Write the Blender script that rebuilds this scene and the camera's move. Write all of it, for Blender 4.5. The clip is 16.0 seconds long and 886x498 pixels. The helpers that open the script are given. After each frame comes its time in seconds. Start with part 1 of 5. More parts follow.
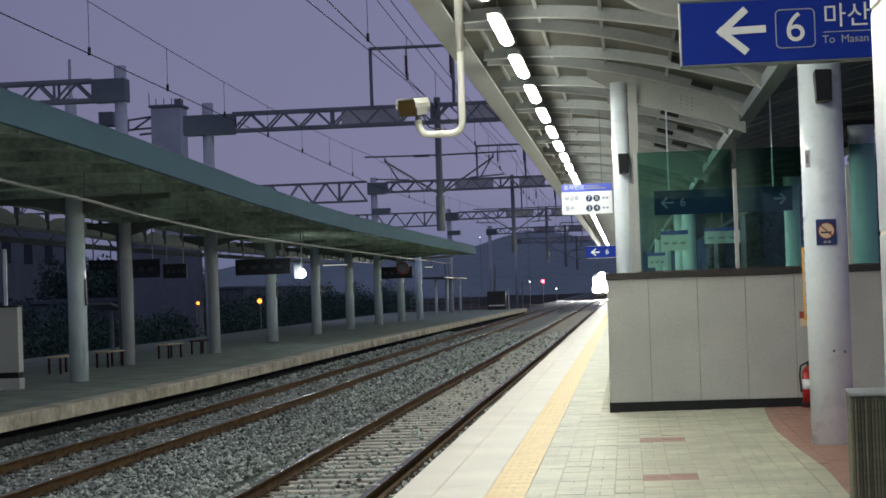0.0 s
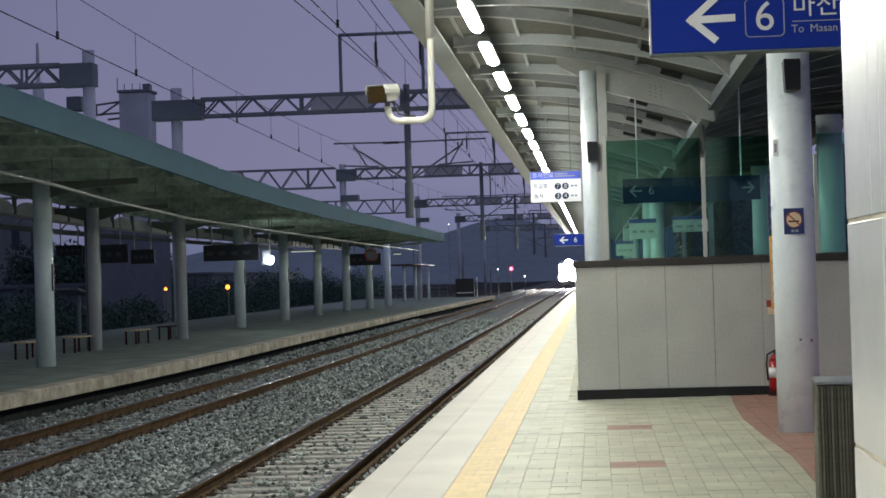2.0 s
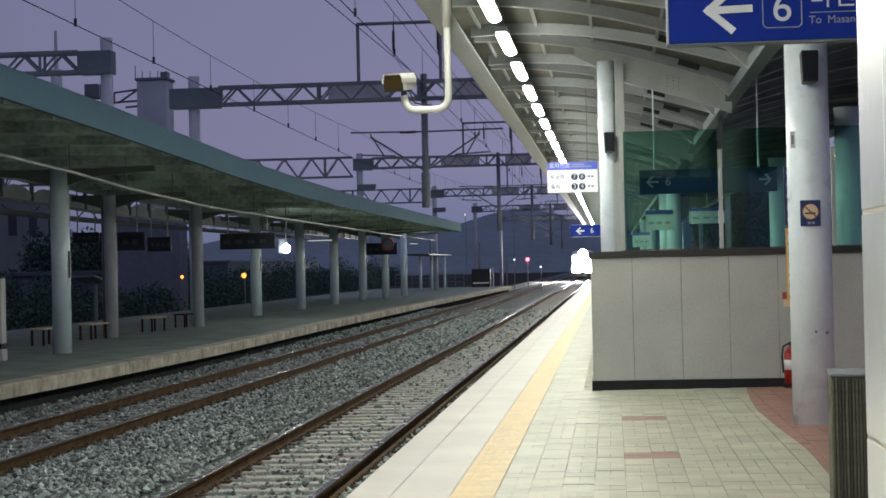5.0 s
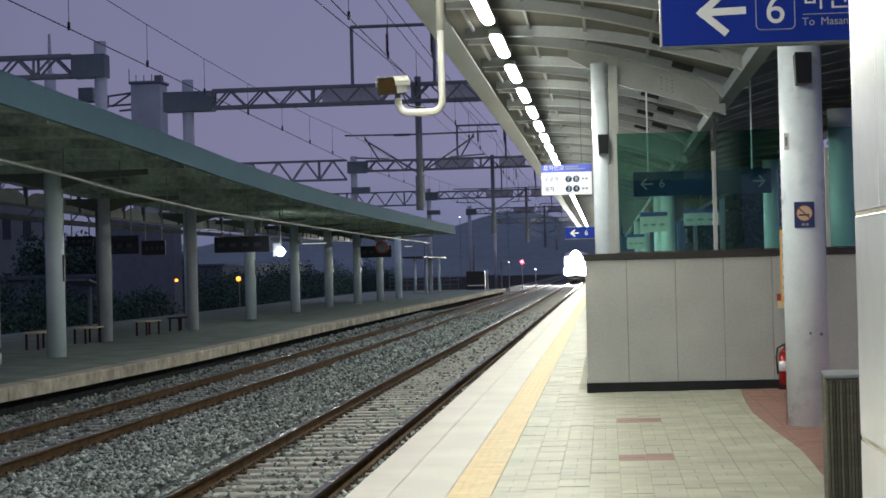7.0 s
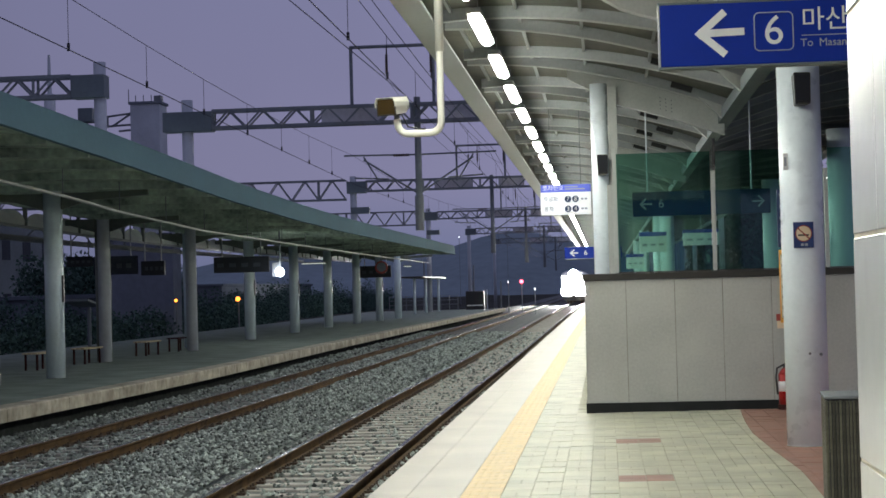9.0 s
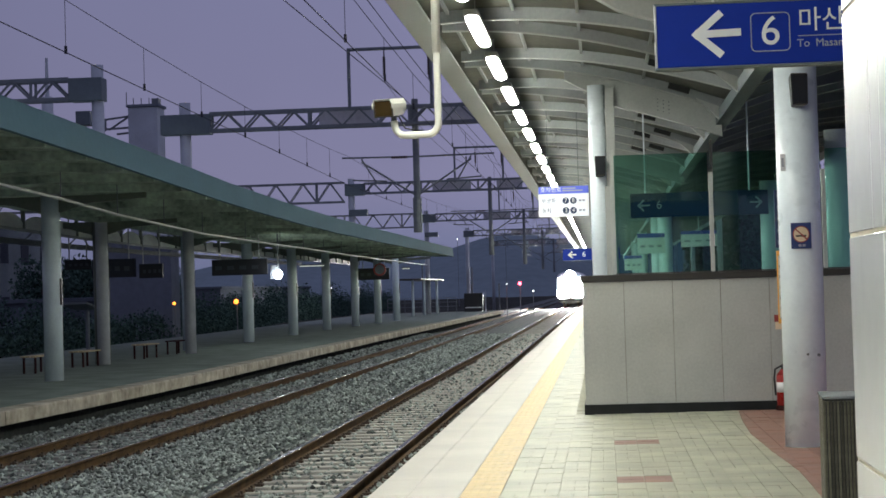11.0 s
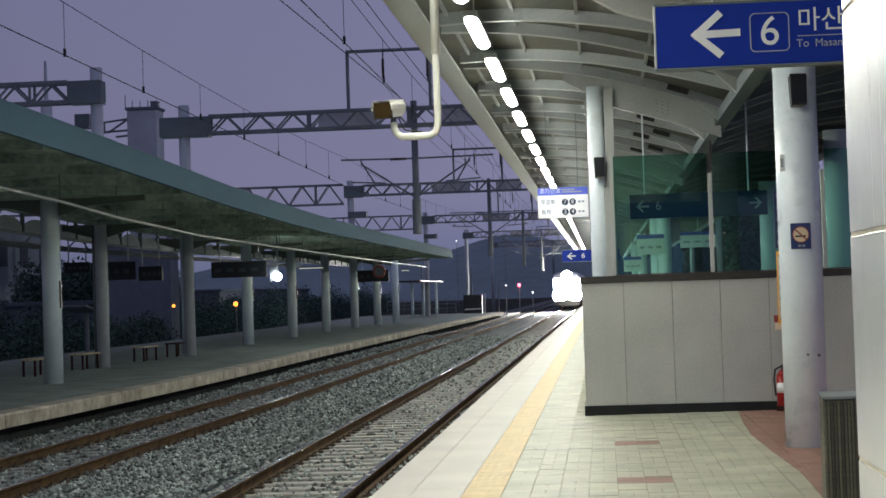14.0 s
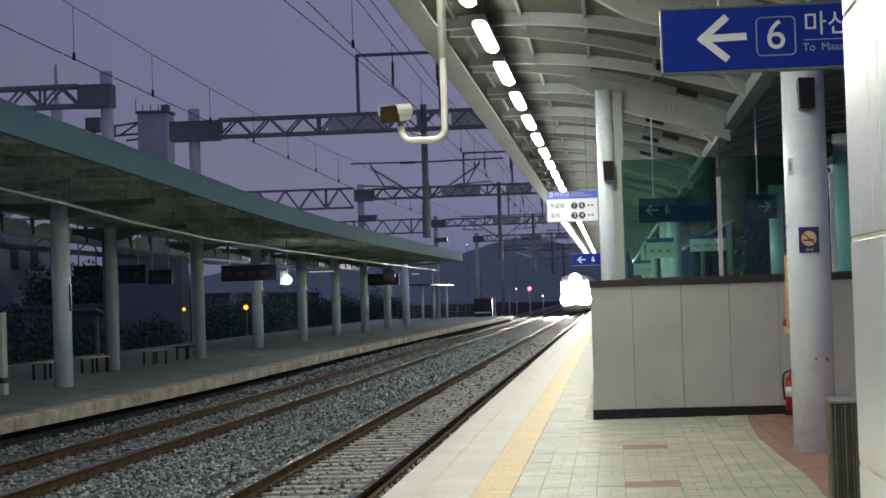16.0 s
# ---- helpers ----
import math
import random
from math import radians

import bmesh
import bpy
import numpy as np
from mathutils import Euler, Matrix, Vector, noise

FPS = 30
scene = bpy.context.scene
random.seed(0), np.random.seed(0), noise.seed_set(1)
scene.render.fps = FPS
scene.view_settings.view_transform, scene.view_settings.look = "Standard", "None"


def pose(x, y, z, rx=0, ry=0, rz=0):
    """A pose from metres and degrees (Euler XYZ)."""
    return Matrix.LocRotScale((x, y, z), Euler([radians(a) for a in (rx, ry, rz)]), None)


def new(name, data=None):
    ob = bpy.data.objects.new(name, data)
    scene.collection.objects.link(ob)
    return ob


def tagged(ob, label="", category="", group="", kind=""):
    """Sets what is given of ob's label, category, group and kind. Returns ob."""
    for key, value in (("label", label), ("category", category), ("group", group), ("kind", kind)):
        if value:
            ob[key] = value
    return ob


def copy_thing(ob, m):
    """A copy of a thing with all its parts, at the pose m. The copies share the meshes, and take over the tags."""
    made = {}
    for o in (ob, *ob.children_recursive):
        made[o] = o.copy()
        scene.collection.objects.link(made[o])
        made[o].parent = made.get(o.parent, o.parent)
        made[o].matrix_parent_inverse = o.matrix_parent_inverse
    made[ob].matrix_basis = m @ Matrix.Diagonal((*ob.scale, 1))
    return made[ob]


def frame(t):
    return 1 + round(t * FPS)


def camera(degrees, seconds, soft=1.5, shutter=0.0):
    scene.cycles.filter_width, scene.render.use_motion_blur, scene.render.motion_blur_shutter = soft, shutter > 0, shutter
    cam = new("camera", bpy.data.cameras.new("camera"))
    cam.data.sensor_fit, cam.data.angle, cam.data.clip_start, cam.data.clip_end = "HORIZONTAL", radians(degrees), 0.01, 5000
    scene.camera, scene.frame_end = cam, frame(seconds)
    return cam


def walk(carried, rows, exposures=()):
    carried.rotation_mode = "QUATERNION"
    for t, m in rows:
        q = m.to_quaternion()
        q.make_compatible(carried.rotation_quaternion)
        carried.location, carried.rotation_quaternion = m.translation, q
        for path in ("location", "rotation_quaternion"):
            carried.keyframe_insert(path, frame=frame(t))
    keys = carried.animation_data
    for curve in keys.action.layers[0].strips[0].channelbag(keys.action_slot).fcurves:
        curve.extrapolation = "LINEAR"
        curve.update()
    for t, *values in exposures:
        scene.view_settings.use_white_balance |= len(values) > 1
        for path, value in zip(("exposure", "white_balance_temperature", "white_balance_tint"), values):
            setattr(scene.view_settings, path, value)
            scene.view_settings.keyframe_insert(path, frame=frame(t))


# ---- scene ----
EYE_Z = 1.7
# seconds, yaw, pitch, roll, sway across, sway up
LOOKS = [
    (0, 5.757, 1.285, -2.000, 0.000, 0.000), (0.5, 5.647, 1.044, -2.042, -0.001, -0.003),
    (1, 4.888, 0.810, -1.915, 0.005, -0.002), (1.5, 4.753, 0.878, -1.796, 0.002, -0.001),
    (2, 4.773, 0.847, -1.704, -0.002, -0.003), (2.5, 4.774, 0.795, -1.504, -0.005, -0.007),
    (3, 4.783, 0.706, -1.365, 0.000, -0.003), (3.5, 5.044, 0.684, -1.142, 0.001, -0.010),
    (6, 5.390, 0.479, -1.363, 0.010, -0.006), (6.5, 5.189, 0.563, -1.466, 0.010, -0.002),
    (7, 5.128, 0.622, -1.458, 0.009, -0.008), (7.5, 5.165, 0.693, -1.483, 0.010, -0.009),
    (8, 5.123, 0.832, -1.486, 0.010, -0.007), (8.5, 5.121, 1.059, -1.448, 0.005, -0.006),
    (9, 5.095, 1.250, -1.514, 0.011, -0.001), (11.5, 5.056, 1.320, -1.683, 0.017, -0.007),
    (12, 5.058, 1.297, -1.721, 0.016, -0.006), (12.5, 4.943, 1.292, -1.773, 0.013, -0.009),
    (13, 4.986, 1.290, -1.804, 0.012, -0.007), (13.5, 5.010, 1.330, -1.769, 0.012, -0.009),
    (14, 5.012, 1.375, -1.843, 0.012, -0.010), (14.5, 4.988, 1.428, -1.867, 0.011, -0.010),
    (15, 5.025, 1.480, -1.882, 0.018, -0.010), (15.5, 5.226, 1.463, -1.885, 0.021, -0.012),
    (16, 5.345, 1.496, -1.805, 0.040, -0.008),
]
cam = camera(27.54, 16.0, soft=1.6)
walk(cam, [(t, pose(sx, 0, EYE_Z + sz, 90 + p, 0, y) @ pose(0, 0, 0, 0, 0, r)) for t, y, p, r, sx, sz in LOOKS],
     exposures=[(0, 0.11), (2, 0.13), (13, 0.17), (14.3, -0.02), (15, -0.04), (16, -0.10)])

# ---- dusk sky ----
world = bpy.data.worlds.new("dusk")
scene.world = world
world.use_nodes = True
wn, wl = world.node_tree.nodes, world.node_tree.links
wn.clear()
w_out, w_bg = wn.new("ShaderNodeOutputWorld"), wn.new("ShaderNodeBackground")
w_co, w_sep, w_ramp = wn.new("ShaderNodeTexCoord"), wn.new("ShaderNodeSeparateXYZ"), wn.new("ShaderNodeValToRGB")
w_noise, w_mix = wn.new("ShaderNodeTexNoise"), wn.new("ShaderNodeMix")
w_noise.inputs["Scale"].default_value = 3.0
w_noise.inputs["Detail"].default_value = 4.0
w_mix.data_type, w_mix.blend_type = "RGBA", "MULTIPLY"
w_mix.inputs[0].default_value = 0.25
els = w_ramp.color_ramp.elements
els[0].position, els[0].color = 0.0, (0.118, 0.142, 0.25, 1)
els[1].position, els[1].color = 0.5, (0.15, 0.165, 0.27, 1)
e = els.new(0.16)
e.color = (0.179, 0.181, 0.304, 1)
e = els.new(0.06)
e.color = (0.190, 0.186, 0.302, 1)
wl.new(w_co.outputs["Generated"], w_sep.inputs[0])
wl.new(w_sep.outputs["Z"], w_ramp.inputs[0])
wl.new(w_co.outputs["Generated"], w_noise.inputs["Vector"])
wl.new(w_ramp.outputs[0], w_mix.inputs[6])
wl.new(w_noise.outputs["Fac"], w_mix.inputs[7])
# the last glow lies ahead along the line, so the sky darkens sideways
w_side, w_glow = wn.new("ShaderNodeMapRange"), wn.new("ShaderNodeMix")
w_side.inputs["From Min"].default_value, w_side.inputs["From Max"].default_value = -0.36, 0.0
w_side.inputs["To Min"].default_value, w_side.inputs["To Max"].default_value = 0.82, 1.22
w_glow.data_type, w_glow.blend_type = "RGBA", "MULTIPLY"
w_glow.inputs[0].default_value = 1.0
wl.new(w_sep.outputs["X"], w_side.inputs["Value"])
wl.new(w_mix.outputs[2], w_glow.inputs[6])
wl.new(w_side.outputs[0], w_glow.inputs[7])
wl.new(w_glow.outputs[2], w_bg.inputs["Color"])
wl.new(w_bg.outputs[0], w_out.inputs[0])
w_bg.inputs["Strength"].default_value = 1.1

LAMP_GLOW = 85.0      # canopy luminaires
TRAIN_GLOW = 1000.0   # train headlights


# ---- materials ----
def mat(name, color, rough=0.6, metal=0.0, var=0.15, scale=6.0, fine=60.0, bump=0.0, spread=0.0, tint=None, stretch=(1, 1, 1), spec=0.5, laid=False):
    """Painted or mineral surface: two scales of mottling, fine relief, and a shift from piece to piece."""
    m = bpy.data.materials.new(name)
    m.use_nodes = True
    n, l = m.node_tree.nodes, m.node_tree.links
    bsdf = n["Principled BSDF"]
    bsdf.inputs["Roughness"].default_value = rough
    bsdf.inputs["Metallic"].default_value = metal
    bsdf.inputs["Specular IOR Level"].default_value = spec
    co, mp = n.new("ShaderNodeTexCoord"), n.new("ShaderNodeMapping")
    mp.inputs["Scale"].default_value = stretch
    if laid:    # stains run on from piece to piece
        l.new(n.new("ShaderNodeNewGeometry").outputs["Position"], mp.inputs["Vector"])
    else:
        l.new(co.outputs["Object"], mp.inputs["Vector"])
    big, small = n.new("ShaderNodeTexNoise"), n.new("ShaderNodeTexNoise")
    big.inputs["Scale"].default_value, big.inputs["Detail"].default_value = scale, 5
    small.inputs["Scale"].default_value, small.inputs["Detail"].default_value = fine, 3
    l.new(mp.outputs[0], big.inputs["Vector"])
    l.new(mp.outputs[0], small.inputs["Vector"])
    ramp = n.new("ShaderNodeValToRGB")
    dark = tint or tuple(c * (1 - 2.2 * var) for c in color)
    ramp.color_ramp.elements[0].position, ramp.color_ramp.elements[1].position = 0.3, 0.68
    ramp.color_ramp.elements[0].color = (*[max(0, c) for c in dark], 1)
    ramp.color_ramp.elements[1].color = (*[min(1, c * (1 + var)) for c in color], 1)
    add = n.new("ShaderNodeMath")
    add.operation = "MULTIPLY_ADD"
    add.inputs[1].default_value, add.inputs[2].default_value = 0.35, 0.0
    sub = n.new("ShaderNodeMath")
    sub.operation = "MULTIPLY_ADD"
    sub.inputs[1].default_value = 0.65
    l.new(small.outputs["Fac"], add.inputs[0])
    l.new(big.outputs["Fac"], sub.inputs[0])
    l.new(add.outputs[0], sub.inputs[2])
    l.new(sub.outputs[0], ramp.inputs[0])
    out = ramp.outputs[0]
    if spread:
        info, hsv, rng = n.new("ShaderNodeObjectInfo"), n.new("ShaderNodeHueSaturation"), n.new("ShaderNodeMapRange")
        geo, mx = n.new("ShaderNodeNewGeometry"), n.new("ShaderNodeMath")
        mx.operation = "ADD"
        fr = n.new("ShaderNodeMath")
        fr.operation = "FRACT"
        l.new(info.outputs["Random"], mx.inputs[0])
        l.new(geo.outputs["Random Per Island"], mx.inputs[1])
        l.new(mx.outputs[0], fr.inputs[0])
        rng.inputs["To Min"].default_value, rng.inputs["To Max"].default_value = 1 - spread, 1 + spread
        l.new(fr.outputs[0], rng.inputs["Value"])
        l.new(rng.outputs[0], hsv.inputs["Value"])
        l.new(out, hsv.inputs["Color"])
        out = hsv.outputs[0]
    l.new(out, bsdf.inputs["Base Color"])
    rr = n.new("ShaderNodeMapRange")
    rr.inputs["To Min"].default_value, rr.inputs["To Max"].default_value = max(0.03, rough - 0.12), min(1, rough + 0.12)
    l.new(big.outputs["Fac"], rr.inputs["Value"])
    l.new(rr.outputs[0], bsdf.inputs["Roughness"])
    if bump:
        b = n.new("ShaderNodeBump")
        b.inputs["Strength"].default_value, b.inputs["Distance"].default_value = bump, 0.01
        l.new(small.outputs["Fac"], b.inputs["Height"])
        l.new(b.outputs[0], bsdf.inputs["Normal"])
    return m


def glow(name, color, strength):
    m = bpy.data.materials.new(name)
    m.use_nodes = True
    b = m.node_tree.nodes["Principled BSDF"]
    b.inputs["Base Color"].default_value = (*color, 1)
    b.inputs["Emission Color"].default_value = (*color, 1)
    b.inputs["Emission Strength"].default_value = strength
    return m


def glass(name, color):
    m = bpy.data.materials.new(name)
    m.use_nodes = True
    n, l = m.node_tree.nodes, m.node_tree.links
    n.remove(n["Principled BSDF"])
    tr, gl, mix, lw = n.new("ShaderNodeBsdfTransparent"), n.new("ShaderNodeBsdfGlossy"), n.new("ShaderNodeMixShader"), n.new("ShaderNodeFresnel")
    lw.inputs["IOR"].default_value = 1.5
    tr.inputs[0].default_value = (*color, 1)
    gl.inputs["Roughness"].default_value = 0.02
    gl.inputs["Color"].default_value = (0.9, 1.0, 0.95, 1)
    l.new(lw.outputs[0], mix.inputs[0])
    l.new(tr.outputs[0], mix.inputs[1])
    l.new(gl.outputs[0], mix.inputs[2])
    l.new(mix.outputs[0], n["Material Output"].inputs[0])
    return m


def milky(name, color):
    """Milky sheet that lets daylight through."""
    m = bpy.data.materials.new(name)
    m.use_nodes = True
    n, l = m.node_tree.nodes, m.node_tree.links
    tl, mix, noise_tex, ramp = n.new("ShaderNodeBsdfTranslucent"), n.new("ShaderNodeMixShader"), n.new("ShaderNodeTexNoise"), n.new("ShaderNodeValToRGB")
    bsdf = n["Principled BSDF"]
    bsdf.inputs["Roughness"].default_value = 0.6
    noise_tex.inputs["Scale"].default_value, noise_tex.inputs["Detail"].default_value = 3.0, 4.0
    ramp.color_ramp.elements[0].position, ramp.color_ramp.elements[1].position = 0.3, 0.7
    ramp.color_ramp.elements[0].color = (*[c * 0.78 for c in color], 1)
    ramp.color_ramp.elements[1].color = (*color, 1)
    l.new(noise_tex.outputs["Fac"], ramp.inputs[0])
    l.new(ramp.outputs[0], tl.inputs["Color"])
    l.new(ramp.outputs[0], bsdf.inputs["Base Color"])
    mix.inputs[0].default_value = 0.3
    l.new(bsdf.outputs[0], mix.inputs[1])
    l.new(tl.outputs[0], mix.inputs[2])
    l.new(mix.outputs[0], n["Material Output"].inputs[0])
    return m


M_infill = milky("milky infill sheet", (0.93, 0.95, 0.86))
M_coping = mat("pale concrete coping", (0.575, 0.535, 0.47), 0.55, var=0.08, scale=1.3, fine=90, bump=0.15, spread=0.03, laid=True)
M_yellow = mat("yellow tactile tile", (0.66, 0.49, 0.235), 0.55, var=0.10, scale=5, fine=80, bump=0.15, spread=0.04, laid=True)
M_paver = mat("grey green paver", (0.455, 0.445, 0.335), 0.52, var=0.17, scale=1.6, fine=110, bump=0.25, spread=0.075, laid=True)
M_redpaver = mat("red brown paver", (0.31, 0.16, 0.12), 0.55, var=0.1, scale=4, fine=110, bump=0.25, spread=0.08, laid=True)
M_joint = mat("sandy joint bed", (0.44, 0.425, 0.32), 0.9, var=0.25, scale=3, fine=120)
M_concrete = mat("weathered concrete", (0.36, 0.35, 0.31), 0.85, var=0.2, scale=1.5, fine=40, bump=0.3, tint=(0.16, 0.15, 0.12))
M_farpave = mat("dull paving", (0.19, 0.235, 0.20), 0.85, var=0.25, scale=1.2, fine=30, bump=0.2)
M_faredge = mat("stained concrete edge", (0.46, 0.42, 0.33), 0.85, var=0.25, scale=1.6, fine=7, bump=0.3, tint=(0.15, 0.12, 0.08), laid=True)
M_ballast = mat("ballast bed", (0.12, 0.13, 0.12), 0.9, var=0.3, scale=9, fine=28, bump=1.0)
M_stone = mat("grey ballast stone", (0.25, 0.28, 0.255), 0.8, var=0.25, scale=20, fine=90, spread=0.85)
M_sleeper_dull = mat("dusty dull sleeper", (0.22, 0.215, 0.20), 0.9, var=0.15, scale=5, fine=60, bump=0.3, spread=0.10, laid=True)
M_sleeper = mat("concrete sleeper", (0.37, 0.35, 0.31), 0.85, var=0.15, scale=5, fine=60, bump=0.3, spread=0.10, laid=True)
M_rust = mat("rusty rail steel", (0.085, 0.049, 0.021), 0.85, var=0.3, scale=4, fine=60, bump=0.3, spec=0.1)
M_railtop = mat("worn rail head", (0.42, 0.40, 0.37), 0.24, 1.0, var=0.08, scale=3, fine=50)
M_clip = mat("rusty clip", (0.055, 0.035, 0.022), 0.8, var=0.2)
M_panel = mat("pale grey wall panel", (0.475, 0.475, 0.44), 0.5, var=0.10, scale=1.1, fine=30, bump=0.05, spread=0.03, laid=True)
M_dark = mat("dark stone skirting", (0.022, 0.023, 0.023), 0.5, var=0.15, scale=5, spec=0.15)
M_cap = mat("dark bronze cap", (0.03, 0.026, 0.022), 0.5, 0.0, var=0.1)
M_white = mat("white painted steel", (0.84, 0.91, 0.97), 0.30, var=0.04, scale=3, fine=20)
# rib steel in a darker copy, the shade above the flanges put into its colour
M_web_shade = mat("grey steel web toned for shade", (0.33, 0.345, 0.35), 0.5, var=0.09, scale=1.5, fine=20)
M_rib = mat("grey painted steel rib", (0.45, 0.46, 0.44), 0.45, var=0.08, scale=2, fine=25)
M_deck = mat("ribbed roof deck", (0.115, 0.11, 0.085), 0.6, var=0.3, scale=1, fine=14)
M_fascia = mat("grey metal fascia", (0.42, 0.44, 0.43), 0.5, 0.2, var=0.06, scale=1, fine=12)
M_farfascia = mat("grey green metal fascia", (0.115, 0.20, 0.225), 0.7, 0.0, var=0.06, scale=0.7, fine=8, spec=0.05)
M_fardeck = mat("dull roof underside", (0.60, 0.71, 0.58), 0.7, var=0.36, scale=1.1, fine=8, spec=0.15)
M_farcol = mat("pale grey column paint", (0.71, 0.81, 0.84), 0.17, var=0.06, scale=1.5, fine=14)
M_olive = mat("dull olive column paint", (0.20, 0.22, 0.17), 0.6, var=0.12, scale=1.5, fine=14)
M_gantry = mat("dark galvanised steel", (0.19, 0.205, 0.22), 0.75, 0.0, var=0.12, scale=1, fine=9)
M_plate = mat("grey green steel plate", (0.15, 0.18, 0.19), 0.6, 0.2, var=0.1, scale=1, fine=9)
M_webplate = mat("weathered grey plate", (0.66, 0.64, 0.67), 0.85, var=0.12, scale=1, fine=9, spec=0.0)
M_wire = mat("dark copper wire", (0.05, 0.05, 0.062), 0.8, 0.0, var=0.05, spec=0.1)
# near-black without sheen: the shade under the platform edge is put into the colour
M_recess_shade = mat("recess in shade colour", (0.035, 0.037, 0.036), 1.0, var=0.2, spec=0.0)
M_insul = mat("brown porcelain", (0.06, 0.035, 0.03), 0.3, var=0.05)
M_post = mat("pale spun concrete post", (0.52, 0.54, 0.57), 0.9, var=0.08, scale=1, fine=10, spec=0.0)
M_tile = mat("glossy white wall tile", (0.72, 0.73, 0.72), 0.16, var=0.03, scale=1.5, fine=9, spread=0.02, laid=True)
M_grout = mat("cream grout", (0.55, 0.50, 0.38), 0.8, var=0.1)
M_blue = mat("deep blue sign face", (0.008, 0.030, 0.30), 0.6, var=0.03, scale=3, fine=20, spec=0.15)
M_farsign = mat("dull black sign face", (0.014, 0.016, 0.022), 0.6, var=0.1)
M_navy = mat("dark navy sign face", (0.012, 0.03, 0.09), 0.4, var=0.08)
M_signwhite = mat("white sign film", (0.80, 0.80, 0.80), 0.5, var=0.02)
M_signgrey = mat("grey lettering", (0.35, 0.37, 0.42), 0.5, var=0.02)
M_signblue = mat("blue sign film", (0.05, 0.09, 0.42), 0.4, var=0.03)
M_signred = mat("muted red film", (0.34, 0.05, 0.04), 0.5, var=0.05)
M_cream = mat("cream film", (0.78, 0.62, 0.42), 0.5, var=0.03)
M_black = mat("black plastic", (0.018, 0.018, 0.018), 0.4, var=0.1)
M_slat = mat("dark brown metal slat", (0.115, 0.11, 0.08), 0.4, 0.1, var=0.25, spread=0.45)
M_red = mat("red enamel", (0.40, 0.016, 0.014), 0.3, var=0.05)
M_orange = mat("orange yellow board", (0.80, 0.38, 0.05), 0.5, var=0.06)
M_cctv = mat("cream camera housing", (0.82, 0.80, 0.72), 0.35, var=0.03)
# the amber tone paints a gold reflection into the dark window
M_lens = mat("smoked window with painted gold reflection", (0.055, 0.035, 0.012), 0.15, var=0.1)
M_glass = glass("green tinted glass", (0.50, 0.74, 0.67))
M_wood = mat("bench timber", (0.60, 0.48, 0.28), 0.6, var=0.15, scale=3, fine=30, stretch=(1, 8, 8))
M_benchred = mat("dark red bench paint", (0.05, 0.02, 0.018), 0.7, var=0.1, spec=0.1)
M_soil = mat("dark trackside soil", (0.085, 0.085, 0.078), 0.95, var=0.3, scale=0.3, fine=5, spec=0.0)
M_leaf = mat("dark hedge leaves", (0.07, 0.115, 0.095), 0.9, var=0.2, scale=0.8, fine=6, spread=0.35, spec=0.0)
M_bark = mat("dark bark", (0.06, 0.045, 0.035), 0.9, var=0.2)
M_hill = mat("far hill with haze glow", (0.10, 0.12, 0.15), 1.0, var=0.16, scale=0.03, fine=0.3, spec=0.0)
# faint blue emission puts the dusk haze in front of the hill into its colour
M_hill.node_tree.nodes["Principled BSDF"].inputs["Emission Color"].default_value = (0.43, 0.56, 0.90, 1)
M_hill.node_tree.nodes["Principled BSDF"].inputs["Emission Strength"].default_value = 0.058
M_build = mat("grey render building", (0.135, 0.155, 0.18), 0.9, var=0.12, scale=0.3, fine=3, spec=0.0)
M_build2 = mat("pale render building", (0.21, 0.23, 0.265), 0.9, var=0.12, scale=0.3, fine=3, spec=0.0)
M_window = mat("dark window pane", (0.045, 0.05, 0.065), 0.9, var=0.1, spec=0.0)
M_train = mat("white and blue train paint", (0.62, 0.64, 0.68), 0.3, var=0.04)
M_trainblue = mat("blue train paint", (0.06, 0.10, 0.32), 0.3, var=0.04)
M_lamp = glow("canopy tube light", (0.955, 0.985, 0.88), LAMP_GLOW)
M_head = glow("train headlight", (1.0, 0.99, 0.96), TRAIN_GLOW)
# windscreen glow is added to imitate glare; the glass is no lamp
M_glare_glass = glow("cab glass with glare glow", (0.9, 0.95, 1.0), 25.0)
M_platlamp = glow("white platform lamp", (0.88, 0.94, 1.0), 45.0)
M_dimtube = glow("dim tube light", (0.85, 0.9, 0.8), 0.55)
M_sodium = glow("sodium lamp", (1.0, 0.30, 0.04), 3.2)
M_redlamp = glow("red signal lamp", (1.0, 0.04, 0.07), 22.0)
M_whitelamp = glow("distant white lamp", (0.9, 0.95, 1.0), 4.0)


# ---- mesh helpers ----
def box(bm, x0, x1, y0, y1, z0, z1, bevel=0.0):
    got = bmesh.ops.create_cube(bm, size=1)["verts"]
    for v in got:
        v.co = Vector(((x0 + x1) / 2 + v.co.x * (x1 - x0), (y0 + y1) / 2 + v.co.y * (y1 - y0), (z0 + z1) / 2 + v.co.z * (z1 - z0)))
    if bevel:
        es = list({e for v in got for e in v.link_edges})
        bmesh.ops.bevel(bm, geom=es, offset=bevel, segments=2, affect="EDGES", profile=0.5)
    return bm


def rod(bm, a, b, r, n=10, r2=None):
    """A bar of round section from a to b."""
    a, b = Vector(a), Vector(b)
    got = bmesh.ops.create_cone(bm, cap_ends=True, segments=n, radius1=r, radius2=r if r2 is None else r2, depth=(b - a).length)["verts"]
    m = Matrix.Translation((a + b) / 2) @ (b - a).to_track_quat("Z", "Y").to_matrix().to_4x4()
    bmesh.ops.transform(bm, matrix=m, verts=got)
    return bm


